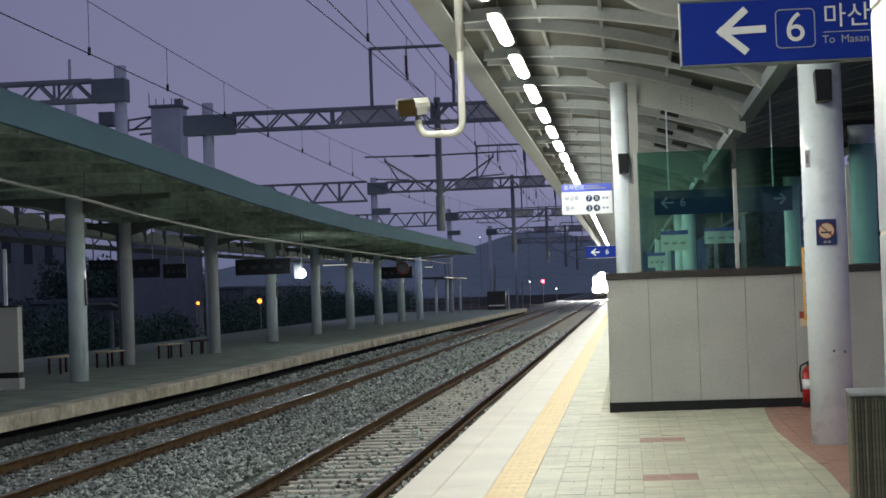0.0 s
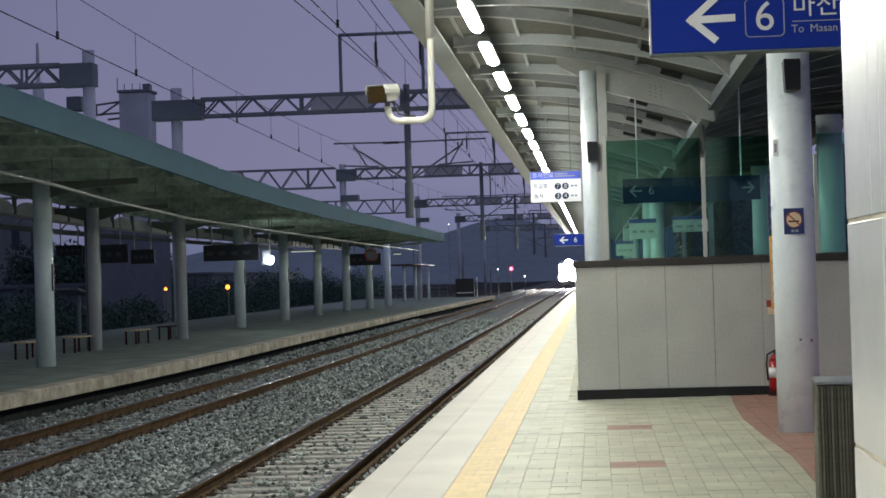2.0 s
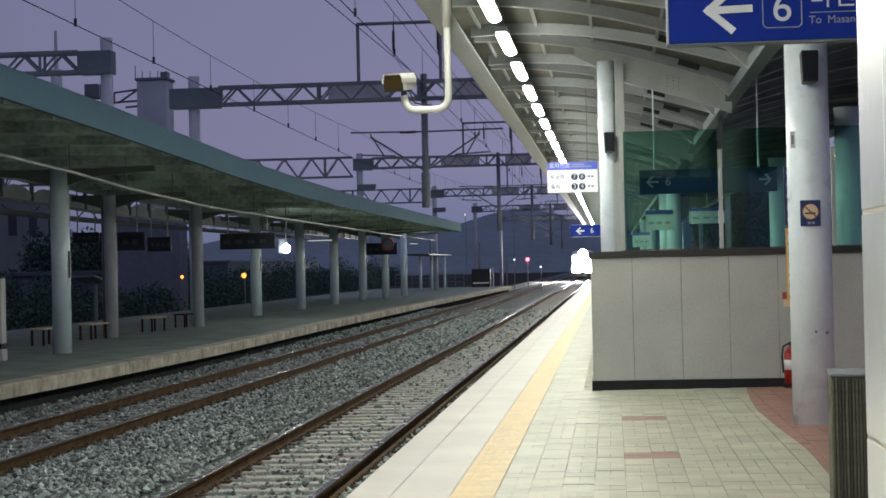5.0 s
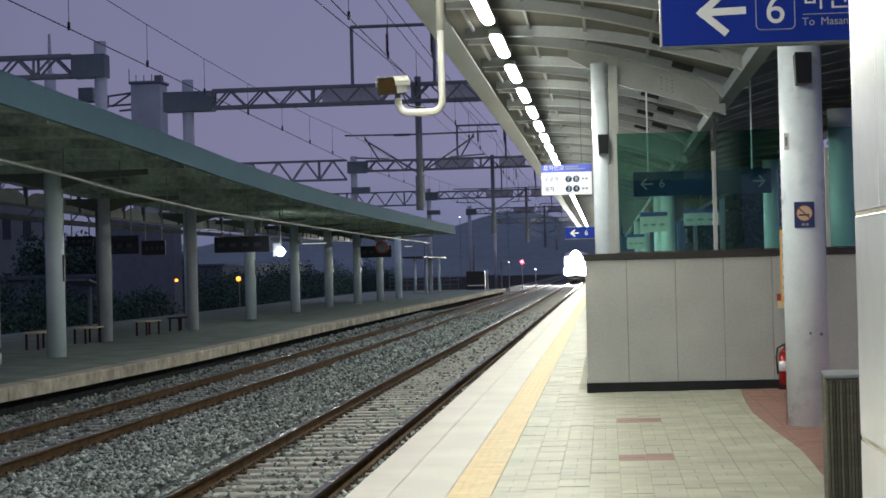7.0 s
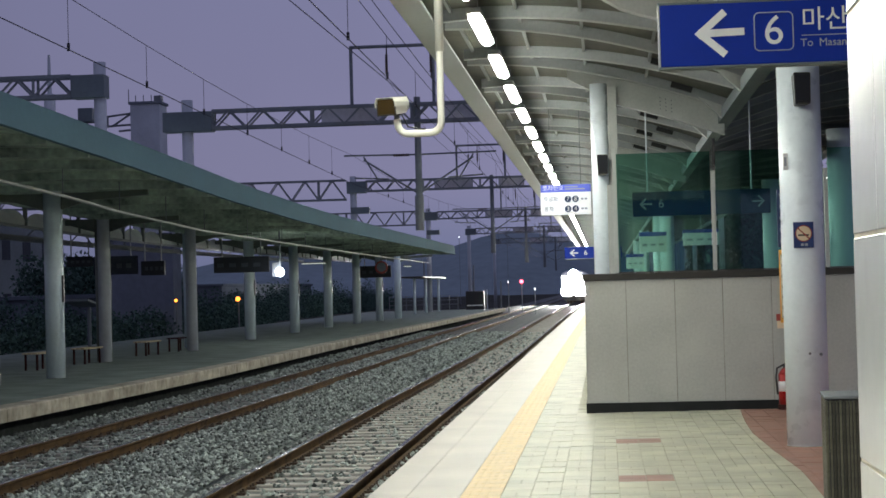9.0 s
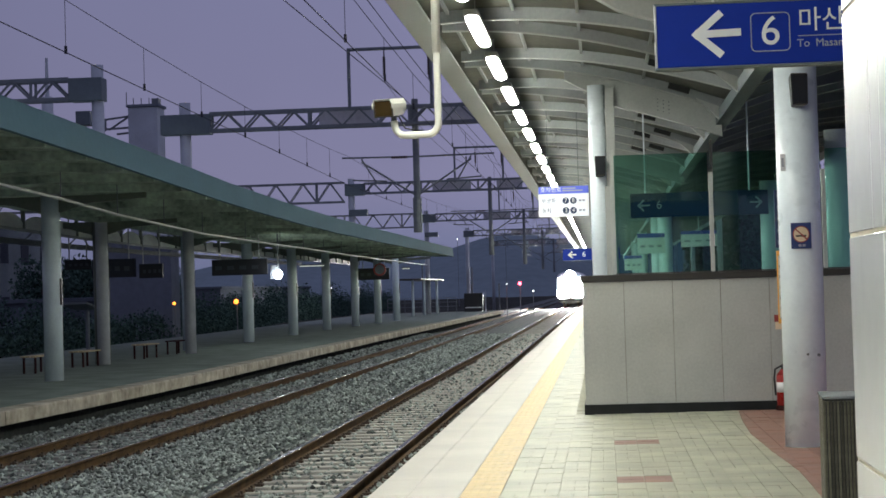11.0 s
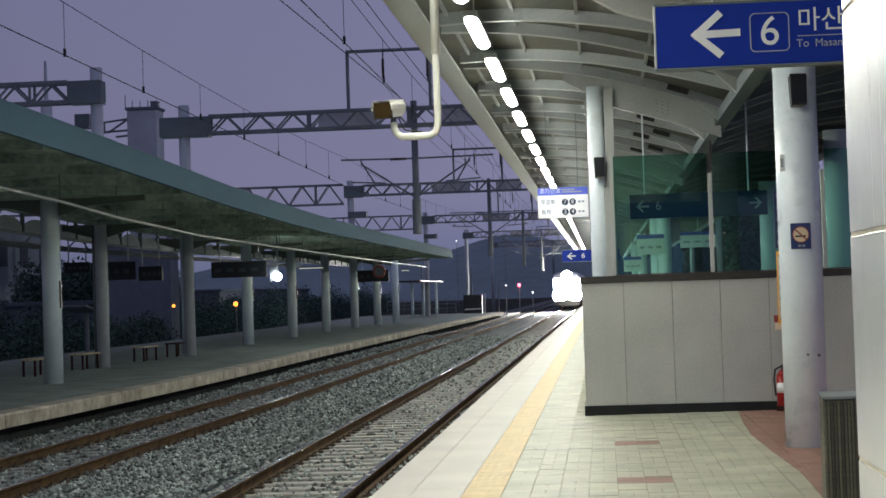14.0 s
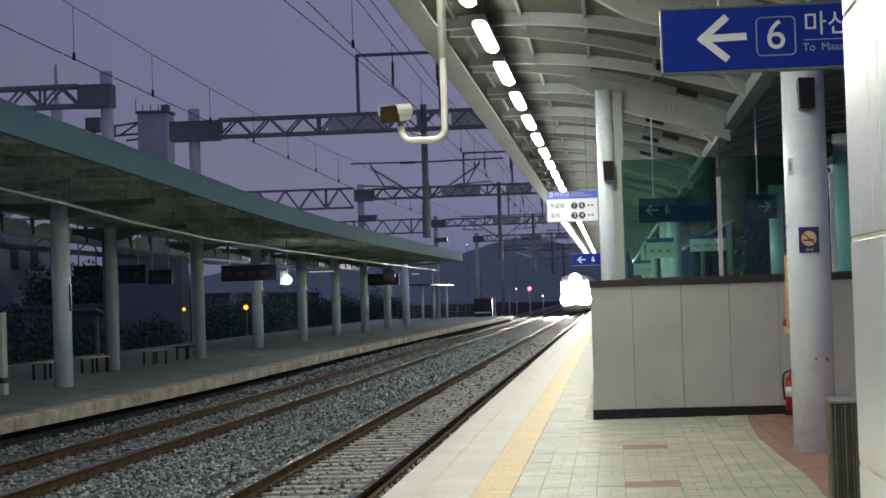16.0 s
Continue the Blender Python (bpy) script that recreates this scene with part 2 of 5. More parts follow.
def bar(bm, a, b, w, d):
    """A bar of square section from a to b."""
    a, b = Vector(a), Vector(b)
    got = bmesh.ops.create_cube(bm, size=1)["verts"]
    m = Matrix.Translation((a + b) / 2) @ (b - a).to_track_quat("Z", "Y").to_matrix().to_4x4() @ Matrix.Diagonal((w, d, (b - a).length, 1))
    bmesh.ops.transform(bm, matrix=m, verts=got)
    return bm


def tube(bm, pts, r, n=10):
    """A bent pipe along points."""
    rings, pts = [], [Vector(p) for p in pts]
    for i, p in enumerate(pts):
        d = (pts[min(i + 1, len(pts) - 1)] - pts[max(i - 1, 0)]).normalized()
        side = d.cross(Vector((0.13, 0.95, 0.27))).normalized()
        up = side.cross(d)
        rings.append([bm.verts.new(p + r * (math.cos(2 * math.pi * k / n) * side + math.sin(2 * math.pi * k / n) * up)) for k in range(n)])
    for a, b in zip(rings, rings[1:]):
        for k in range(n):
            bm.faces.new((a[k], a[(k + 1) % n], b[(k + 1) % n], b[k]))
    bm.faces.new(rings[0][::-1])
    bm.faces.new(rings[-1])
    bmesh.ops.recalc_face_normals(bm, faces=bm.faces[:])
    return bm


def loft(bm, sections, closed=False, caps=False):
    """Skin between rows of points."""
    rows = [[bm.verts.new(p) for p in s] for s in sections]
    k = len(rows[0])
    for a, b in zip(rows, rows[1:]):
        for i in range(k if closed else k - 1):
            bm.faces.new((a[i], a[(i + 1) % k], b[(i + 1) % k], b[i]))
    if caps:
        bm.faces.new(rows[0][::-1])
        bm.faces.new(rows[-1])
    bmesh.ops.recalc_face_normals(bm, faces=bm.faces[:])
    return bm


def mesh_of(name, bm, material, smooth=False):
    me = bpy.data.meshes.new(name)
    bm.to_mesh(me)
    bm.free()
    me.materials.append(material)
    if smooth:
        for p in me.polygons:
            p.use_smooth = p.area < 0.05 or len(p.vertices) == 4
    return me


def part(name, bm, material, parent=None, label="", smooth=False):
    ob = new(name, mesh_of(name, bm, material, smooth))
    ob.parent = parent
    if label:
        ob["label"] = label
    return ob


def piece(name, me, parent, loc, rz=0.0):
    ob = new(name, me)
    ob.parent = parent
    ob.location = loc
    if rz:
        ob.rotation_euler = (0, 0, rz)
    return ob


def thing(name, loc, label, category, group="", kind=""):
    ob = new(name)
    ob.location = loc
    ob.empty_display_size = 0.1
    return tagged(ob, label, category, group, kind)


def B():
    return bmesh.new()


def words(name, text, size, material, parent, loc, rx=90, rz=0, depth=0.003):
    """Lettering in the built-in font, turned into a mesh."""
    cu = bpy.data.curves.new(name, "FONT")
    cu.body, cu.size, cu.extrude = text, size, depth
    cu.align_x, cu.align_y = "CENTER", "CENTER"
    tmp = new("tmp", cu)
    me = bpy.data.meshes.new_from_object(tmp)
    bpy.data.objects.remove(tmp)
    me.materials.clear()
    me.materials.append(material)
    ob = new(name, me)
    ob.parent = parent
    ob.location = loc
    ob.rotation_euler = (radians(rx), 0, radians(rz))
    return ob


# ---- ground, tracks ----
RAIL_Z, BED_Z = -0.5, -0.70
GAUGE = 0.7525
TRACK_LINES = (((8, -3.67), (35, -3.67), (60, -3.60), (420, -3.60)),
               ((8, -8.10), (22, -8.04), (30, -7.93), (40, -7.80), (60, -7.66), (100, -7.63), (420, -7.63)))
FAR_EDGE_LINE = ((5, -10.5), (29, -9.83), (32, -9.69), (35, -9.59), (39, -9.45), (45, -9.37), (60, -9.35), (75, -9.22), (90, -9.05), (105, -8.85), (120, -8.64), (135, -8.43), (149, -8.25))


def along(line, y):
    """The value at y on a line given by knots."""
    for (a, xa), (b, xb) in zip(line, line[1:]):
        if y <= b:
            return xa + (xb - xa) * (y - a) / (b - a)
    return line[-1][1]


def track_x(k, y):
    return along(TRACK_LINES[k], y)


def build_ground():
    bm = B()
    loft(bm, [[(-1500, y, -0.95), (1500, y, -0.95)] for y in (-60, 400, 4000)])
    tagged(part("ground", bm, M_soil), "dark trackside soil reaching to the hills", "ground", kind="structure")
    bm = B()
    rng = random.Random(5)
    xs = [-10.5 + 0.25 * i for i in range(33)]
    rows = []
    for j in range(150):
        y = 10 + j * (0.5 if j < 100 else 6)
        row = []
        for x in xs:
            rise = along(FAR_EDGE_LINE, y) + 0.5 - x
            mid = 0.05 if -6.6 < x < -5.1 else max(0.0, min(float(np.interp(y, (30, 110), (0.10, 0.22))), rise * 0.4))
            row.append((x, y, BED_Z + mid + rng.uniform(-0.02, 0.02)))
        rows.append(row)
    loft(bm, rows)
    tagged(part("ballast_bed", bm, M_ballast), "grey crushed stone ballast bed under two railway tracks", "ballast", kind="structure")


def build_stones():
    """Loose ballast, one sheet of small angular stones."""
    rng = np.random.default_rng(3)
    base = np.array([(1, 0, 0), (-1, 0, 0), (0, 1, 0), (0, -1, 0), (0, 0, 1), (0, 0, -1)], float)
    faces = np.array([(0, 2, 4), (2, 1, 4), (1, 3, 4), (3, 0, 4), (2, 0, 5), (1, 2, 5), (3, 1, 5), (0, 3, 5)])
    n = 72000
    y = 17 + (rng.random(n) ** 1.7) * 75
    x = rng.uniform(-9.9, -2.05, n)
    edge = np.interp(y, *zip(*FAR_EDGE_LINE))
    keep = x > edge - 0.1
    for k, line in enumerate(TRACK_LINES):
        tx = np.interp(y, *zip(*line))
        inner = np.abs(x - tx) < 0.70
        keep &= ~(inner & (rng.random(n) < (0.45 if k else 0.80)))
        keep &= np.abs(np.abs(x - tx) - GAUGE) > 0.09
    x, y, edge = x[keep], y[keep], edge[keep]
    n = len(x)
    z = BED_Z + 0.01 + rng.uniform(-0.005, 0.045, n) + np.where((x > -6.7) & (x < -4.9), 0.07, np.clip((edge + 0.5 - x) * 0.4, 0, np.interp(y, (30, 110), (0.10, 0.22))))
    s = rng.uniform(0.02, 0.052, n) * np.where(y > 45, 1.35, 1)
    v = base[None] * rng.uniform(0.6, 1.3, (n, 6, 1)) + rng.uniform(-0.25, 0.25, (n, 6, 3))
    a = rng.uniform(0, 6.28, n)
    c, sn = np.cos(a)[:, None], np.sin(a)[:, None]
    v = np.stack([v[..., 0] * c - v[..., 1] * sn, v[..., 0] * sn + v[..., 1] * c, v[..., 2] * 0.75], -1) * s[:, None, None]
    v += np.stack([x, y, z], -1)[:, None]
    f = faces[None] + (np.arange(n) * 6)[:, None, None]
    me = bpy.data.meshes.new("ballast_stones")
    me.from_pydata(v.reshape(-1, 3).tolist(), [], f.reshape(-1, 3).tolist())
    me.materials.append(M_stone)
    tagged(new("ballast_stones", me), "loose grey angular ballast stones between the rails", "ballast", kind="stuff")


def rail_section(k, head=False):
    prof = [(-0.075, 0), (0.075, 0), (0.075, 0.012), (0.012, 0.03), (0.012, 0.115), (0.036, 0.128), (0.036, 0.160),
            (-0.036, 0.160), (-0.036, 0.128), (-0.012, 0.115), (-0.012, 0.03), (-0.075, 0.012)]
    if head:
        prof = [(-0.030, 0.1605), (0.030, 0.1605), (0.026, 0.1655), (-0.026, 0.1655)]
    return loft(B(), [[(x + track_x(k, y), y, z) for x, z in prof] for y in (8, 22, 26, 30, 35, 40, 48, 60, 80, 100, 420)], closed=True, caps=True)


def build_tracks():
    sl = B()
    box(sl, -1.25, 1.25, -0.125, 0.125, -0.2, 0.0, 0.018)
    sleeper_mesh = mesh_of("sleeper", sl, M_sleeper)
    dull_mesh = sleeper_mesh.copy()
    dull_mesh.materials[0] = M_sleeper_dull
    cl = B()
    box(cl, -0.055, 0.055, -0.06, 0.06, 0, 0.035, 0.008)
    rod(cl, (0, -0.05, 0.045), (0, 0.05, 0.045), 0.014, 6)
    rod(cl, (0.02, 0, 0.02), (0.02, 0, 0.075), 0.016, 6)
    clip_mesh = mesh_of("rail_clip", cl, M_clip)
    for k in range(2):
        tr = thing("railway_track", (0, 0, RAIL_Z - 0.166), "rusty steel rails on pale concrete sleepers in grey ballast", "railway track", "parallel tracks", "structure")
        for s in (-1, 1):
            r = part("rail", rail_section(k), M_rust, tr, "rusty brown steel rail")
            r.location.x = s * GAUGE
            h = part("rail_head", rail_section(k, True), M_railtop, r, "worn shiny running surface")
        rest = B()
        for i in range(320):
            y = 15 + 0.6 * i
            cx = track_x(k, y)
            if i < 130:
                piece("sleeper", dull_mesh if k else sleeper_mesh, tr, (cx, y, 0.0))
            else:
                box(rest, cx - 1.25, cx + 1.25, y - 0.125, y + 0.125, -0.2, 0.0)
            if i < (75 if k == 0 else 40):
                for s in (-1, 1):
                    for o in (-0.11, 0.11):
                        piece("rail_clip", clip_mesh, tr, (cx + s * GAUGE + o, y, 0.0), 0 if o > 0 else math.pi)
        part("sleepers", rest, M_sleeper_dull if k else M_sleeper, tr)["kind"] = "stuff"


# ---- near platform ----
EDGE_X, YEL0, YEL1 = -1.99, -1.215, -0.885


def build_near_platform():
    pl = thing("platform", (0, 0, 0), "paved station platform with pale coping and yellow tactile strip", "platform", kind="structure")
    bm = B()
    box(bm, EDGE_X + 0.05, 7.2, -12, 330, -1.0, -0.006)
    part("platform_body", bm, M_concrete, pl, "grey concrete platform body")
    widths = ((EDGE_X + 0.165, 0.163), (-1.4375, 0.2205))
    cop_meshes = []
    for _, half in widths:
        cop = B()
        box(cop, -half, half, -0.598, 0.598, -0.09, 0.0, 0.006)
        cop_meshes.append(mesh_of("coping_slab", cop, M_coping))
    yel = B()
    box(yel, -0.164, 0.164, -0.148, 0.148, -0.05, 0.0, 0.003)
    for i in range(4):
        x = -0.112 + 0.075 * i
        box(yel, x - 0.019, x + 0.019, -0.135, 0.135, -0.004, 0.002, 0.001)
    yel_mesh = mesh_of("tactile_tile", yel, M_yellow)
    far = B()
    for i in range(260):
        y = 6 + 1.2 * i
        for c in range(2):
            x, half = widths[c]
            if i < 80:
                piece("coping_slab", cop_meshes[c], pl, (x, y + (0.6 if c else 0), 0))
            else:
                box(far, x - half, x + half, y - 0.598, y + 0.598, -0.09, 0.0)
    part("coping_far", far, M_coping, pl)["kind"] = "stuff"
    far = B()
    for i in range(1000):
        y = 8 + 0.3 * i
        if i < 290:
            piece("tactile_tile", yel_mesh, pl, ((YEL0 + YEL1) / 2, y, 0))
        elif y < 300 and i % 4 == 0:
            box(far, YEL0, YEL1, y - 0.148, y + 1.048, -0.05, 0.002)
    part("tactile_far", far, M_yellow, pl)["kind"] = "stuff"


def build_pavers():
    pl = thing("paving", (0, 0, 0), "grey green concrete pavers with a red brown border area", "paving", kind="structure")
    bm = B()
    box(bm, YEL1 + 0.004, 7.19, -11, 96, -0.05, -0.004)
    part("paving_bed", bm, M_joint, pl)
    rng = random.Random(11)
    W, L, G = 0.24, 0.25, 0.005

    def shaped(w, l, material, name):
        b = B()
        box(b, -w / 2 + G / 2, w / 2 - G / 2, -l / 2 + G / 2, l / 2 - G / 2, -0.06, 0.0, 0.004)
        return mesh_of(name, b, material)

    def border(y):
        """Where the red area begins across the platform."""
        pts = ((9.0, 1.60), (14.1, 1.65), (16.1, 1.69), (18.0, 1.63), (20.2, 1.59), (22.0, 1.64), (25, 1.78))
        for (a, xa), (b, xb) in zip(pts, pts[1:]):
            if a <= y <= b:
                return xa + (xb - xa) * (y - a) / (b - a)
        return 1.6

    def slab(b, x, y, w, z0, left=0.0, right=0.0):
        """One paver; left and right shift its near corners where it is cut on the skew."""
        vs = [b.verts.new((x + sx * (w / 2 - G / 2) + (0 if sy > 0 else (left if sx < 0 else right)), y + sy * (L / 2 - G / 2), z)) for z in (-0.06, z0) for sx, sy in ((-1, -1), (1, -1), (1, 1), (-1, 1))]
        b.faces.new(vs[4:])
        for k in range(4):
            b.faces.new((vs[k], vs[(k + 1) % 4], vs[4 + (k + 1) % 4], vs[4 + k]))

    kinds = {(m.name, h): shaped(W / 2 if h else W, L, m, "paver") for m in (M_paver, M_redpaver) for h in (0, 1)}
    rest = {M_paver.name: B(), M_redpaver.name: B()}
    count = 0
    for j in range(400):
        y = 9 + L * j
        if y > 95:
            break
        for i in range(26):
            x = YEL1 + 0.005 + W * (i + 0.5)
            if y > 24 and x > -0.3:
                continue
            yy = y + (L / 2 if i % 2 and x < 0 else 0)
            cut = border(yy)
            red = x > cut or (0.02 < x - 0.0 and x < 0.62 and (19.49 < yy < 19.99 or 15.62 < yy < 16.12))
            m = M_redpaver if red else M_paver
            dz = rng.uniform(-0.002, 0.002) + 0.006 * max(0, x + 0.27)
            if abs(x - cut) < W / 2 - 0.02:
                for lo, hi, mm in ((x - W / 2, cut, M_paver), (cut, x + W / 2, M_redpaver)):
                    slab(rest[mm.name], (lo + hi) / 2, yy, hi - lo, dz, border(yy - L / 2) - cut if mm is M_redpaver else 0, border(yy - L / 2) - cut if mm is M_paver else 0)
                continue
            halves = not red and rng.random() < (0.75 if (i + j) % 2 else 0.1)
            for h in ((-W / 4, W / 4) if halves else (0,)):
                if 14 < y < 20.5 and -0.9 < x < 2.0 and count < 296:
                    piece("paver", kinds[(m.name, int(halves))], pl, (x + h, yy, dz))
                    count += 1
                else:
                    w = W / 2 if halves else W
                    slab(rest[m.name], x + h, yy, w, dz)
    for m in (M_paver, M_redpaver):
        part("pavers", rest[m.name], m, pl)["kind"] = "stuff"


# ---- stair enclosure ----
WALL_Y, WALL_X0, WALL_X1, WALL_H = 24.0, -0.26, 5.2, 1.745


def build_enclosure():
    en = thing("wall_stair_enclosure", (0, 0, 0), "pale grey panelled parapet with dark skirting round a stairwell", "wall", kind="structure")
    bm = B()
    box(bm, WALL_X0 + 0.02, WALL_X1, WALL_Y + 0.006, WALL_Y + 0.18, -0.03, WALL_H - 0.002)
    box(bm, WALL_X0 + 0.02, WALL_X0 + 0.17, WALL_Y + 0.18, WALL_Y + 22, -0.03, WALL_H)
    box(bm, WALL_X1 - 0.15, WALL_X1, WALL_Y + 0.18, WALL_Y + 22, -0.03, WALL_H)
    part("wall_core", bm, M_concrete, en)
    xs = [WALL_X0, 0.28, 0.92, 1.545, 2.18, 2.82, 3.46, 4.1, 4.7, WALL_X1]
    for a, b in zip(xs, xs[1:]):
        p = B()
        box(p, a + 0.005, b - 0.005, WALL_Y, WALL_Y + 0.028, 0.13, WALL_H, 0.003)
        part("wall_panel", p, M_panel, en)
    side = B()
    box(side, WALL_X0 - 0.004, WALL_X0 + 0.018, 0.005, 0.645, 0.13, WALL_H, 0.003)
    side_mesh = mesh_of("wall_panel", side, M_panel)
    for i in range(34):
        piece("wall_panel", side_mesh, en, (0, WALL_Y + 0.001 + 0.65 * i, 0))
    bm = B()
    box(bm, WALL_X0 - 0.02, WALL_X1, WALL_Y - 0.018, WALL_Y + 0.03, -0.02, 0.128, 0.003)
    box(bm, WALL_X0 - 0.02, WALL_X0 + 0.02, WALL_Y + 0.03, WALL_Y + 22, -0.02, 0.128)
    part("skirting", bm, M_dark, en, "dark stone skirting")
    bm = B()
    box(bm, WALL_X0 - 0.03, WALL_X1 + 0.03, WALL_Y - 0.03, WALL_Y + 0.20, WALL_H + 0.002, WALL_H + 0.09, 0.008)
    box(bm, WALL_X0 - 0.03, WALL_X0 + 0.19, WALL_Y + 0.2, WALL_Y + 22, WALL_H + 0.002, WALL_H + 0.09)
    part("cap_rail", bm, M_cap, en, "dark bronze cap rail")
    z0, z1 = WALL_H + 0.092, 3.42
    gl = thing("glass_screen", (0, WALL_Y + 0.09, z0), "green tinted glass screen in thin steel posts on the parapet", "glass screen", kind="structure")
    for a, b in ((0.2, 1.43), (1.50, 2.9), (2.96, 4.1), (4.14, 5.15)):
        p = B()
        box(p, a, b, -0.006, 0.006, 0.017, z1 - z0)
        o = part("pane", p, M_glass, gl)
        o.visible_shadow = False
    for x, top in ((0.17, 3.5), (1.465, 3.15), (2.93, 3.15), (4.12, 3.15)):
        p = B()
        box(p, x - 0.026, x + 0.026, -0.03, 0.03, 0, top - z0, 0.004)
        part("post", p, M_rib, gl, "brushed steel post")
    p = B()
    box(p, 0.15, 5.15, -0.03, 0.03, 0.0, 0.016, 0.003)
    part("bottom_rail", p, M_cap, gl)
    p = B()
    box(p, 1.46, 1.50, -0.05, -0.02, 1.4, 1.75, 0.004)
    part("clamp", p, M_black, gl)
    # far end of the stairwell
    bm = B()
    box(bm, WALL_X0 + 0.17, WALL_X1 - 0.15, WALL_Y + 0.18, WALL_Y + 22, -0.02, 0.02)
    tagged(part("stairwell_floor", bm, M_farpave), "dark landing floor inside the stair enclosure", "floor", kind="structure")


# ---- canopy over the near platform ----
ROOF = [(-2.45, 5.20), (-2.1, 5.21), (-1.5, 5.20), (-1.0, 5.16), (-0.3, 5.06), (0.37, 4.91), (1.0, 4.74), (1.6, 4.54), (2.0, 4.40)]
VALLEY = 2.0


CURVE = np.polyfit([x for x, _ in ROOF], [z for _, z in ROOF], 4)
ROOF = [(x, float(np.polyval(CURVE, x))) for x in np.linspace(-2.45, VALLEY, 24).tolist()]


def roof_z(x):
    x = x if x <= VALLEY else 2 * VALLEY - x
    return float(np.polyval(CURVE, max(x, ROOF[0][0])))


def build_near_canopy():
    ca = thing("canopy", (0, 0, 0), "butterfly platform canopy with curved grey steel ribs and pale edge soffit", "canopy", kind="structure")
    full = ROOF + [(2 * VALLEY - x, z) for x, z in ROOF[-2::-1]]
    bm = B()
    loft(bm, [[(x, y, z + 0.17) for x, z in full] + [(x, y, z + 0.30) for x, z in full[::-1]] for y in (-30, 172)], closed=True, caps=True)
    part("roof_deck", bm, M_deck, ca, "stained ribbed metal deck")
    bm = B()
    for s in (0, 1):
        f = (lambda x: 2 * VALLEY - x) if s else (lambda x: x)
        prof = [(f(-2.47), 5.17), (f(-2.47), 5.62), (f(-2.43), 5.62), (f(-2.43), 5.21), (f(-2.12), 5.21), (f(-2.12), 5.17)]
        loft(bm, [[(x, y, z) for x, z in prof] for y in (-30, 172)], closed=True, caps=True)
    part("edge_soffit", bm, M_fascia, ca, "smooth pale metal edge soffit")
    # curved ribs in pairs, one square to the edge and one on the skew: a web coloured darker as shaded, a bottom flange
    # paler as lit
    left = [p for p in ROOF if p[0] >= -2.15]

    def strip(off0, off1, half, material, name, mirror, skew):
        bm = B()
        f = (lambda x: 2 * VALLEY - x) if mirror else (lambda x: x)
        loft(bm, [[(f(x), skew * (x + 1) + dy, z + dz) for dy, dz in ((-half, off0), (half, off0), (half, off1), (-half, off1))] for x, z in left], closed=True, caps=True)
        return mesh_of(name, bm, material)
    for first, skew in ((-19.5, 0.04), (-20.72, -0.46)):
        webs = [strip(0.014, 0.168, 0.006, M_web_shade, "roof_rib", s, skew) for s in (0, 1)]
        flanges = [strip(0.0, 0.014, 0.05, M_rib, "rib_flange", s, skew) for s in (0, 1)]
        for i in range(47):
            y = first + 4.0 * i
            for s in (0, 1):
                if s == 0 or y < 70:
                    r = piece("roof_rib", webs[s], ca, (0, y, 0))
                    piece("rib_flange", flanges[s], r, (0, 0, 0))
    # purlins under the deck, between the ribs
    for x in (-1.92, -1.04, -0.21, 0.74):
        bm = B()
        z = roof_z(x)
        box(bm, x - 0.02, x + 0.02, -29, 170, z + 0.115, z + 0.166)
        part("purlin", bm, M_web_shade, ca)
    bm = B()
    loft(bm, [[(VALLEY - 0.10, y, 4.24), (VALLEY + 0.10, y, 4.24), (VALLEY + 0.10, y, 4.42), (VALLEY - 0.10, y, 4.42)] for y in (-29, 170)], closed=True, caps=True)
    part("valley_beam", bm, M_plate, ca, "grey box beam along the column row")
    # deeper bracket beams at the columns
    for y in (18.8, 29.0, 43.0, 57.0):
        bm = B()
        pts = [p for p in ROOF if p[0] >= -0.6]
        loft(bm, [[(x, dy, z + dz) for dy, dz in ((-0.09, -0.34 * min(1, (x + 0.6) / 0.9)), (0.09, -0.34 * min(1, (x + 0.6) / 0.9)), (0.09, 0.165), (-0.09, 0.165))] for x, z in pts], closed=True, caps=True)
        o = part("bracket_beam", bm, M_rib, ca, "deep pale bracket beam")
        o.location.y = y + 0.5
        for k in range(4):
            for x in (0.98, 1.07, 1.16):
                bm = B()
                z = roof_z(x) - 0.05 - 0.06 * k
                rod(bm, (x, -0.10, z), (x, -0.088, z), 0.011, 6)
                part("bolt", bm, M_gantry, o)
    # small dark junction boxes between the ribs
    jb = B()
    box(jb, -0.17, 0.17, -0.05, 0.05, -0.045, 0.045, 0.006)
    jmesh = mesh_of("junction_box", jb, M_black)
    for i in range(8):
        for x, y in ((1.28, 24.33), (0.92, 26.1)):
            o = piece("junction_box", jmesh, ca, (x, y - 8.0 + 4.0 * i, roof_z(x) + 0.085))
            o.rotation_euler = (0, math.atan2(roof_z(x - 0.2) - roof_z(x + 0.2), 0.4), 0)
    # pale gussets where the ribs meet the valley beam
    gs = B()
    tri = [(1.55, 4.60), (1.90, 4.46), (1.90, 4.26)]
    loft(gs, [[(x, y, z) for x, z in tri] for y in (-0.07, 0.07)], closed=True, caps=True)
    gmesh = mesh_of("gusset", gs, M_rib)
    for i in range(10):
        piece("gusset", gmesh, ca, (0, 16.62 + 4.0 * i, 0))


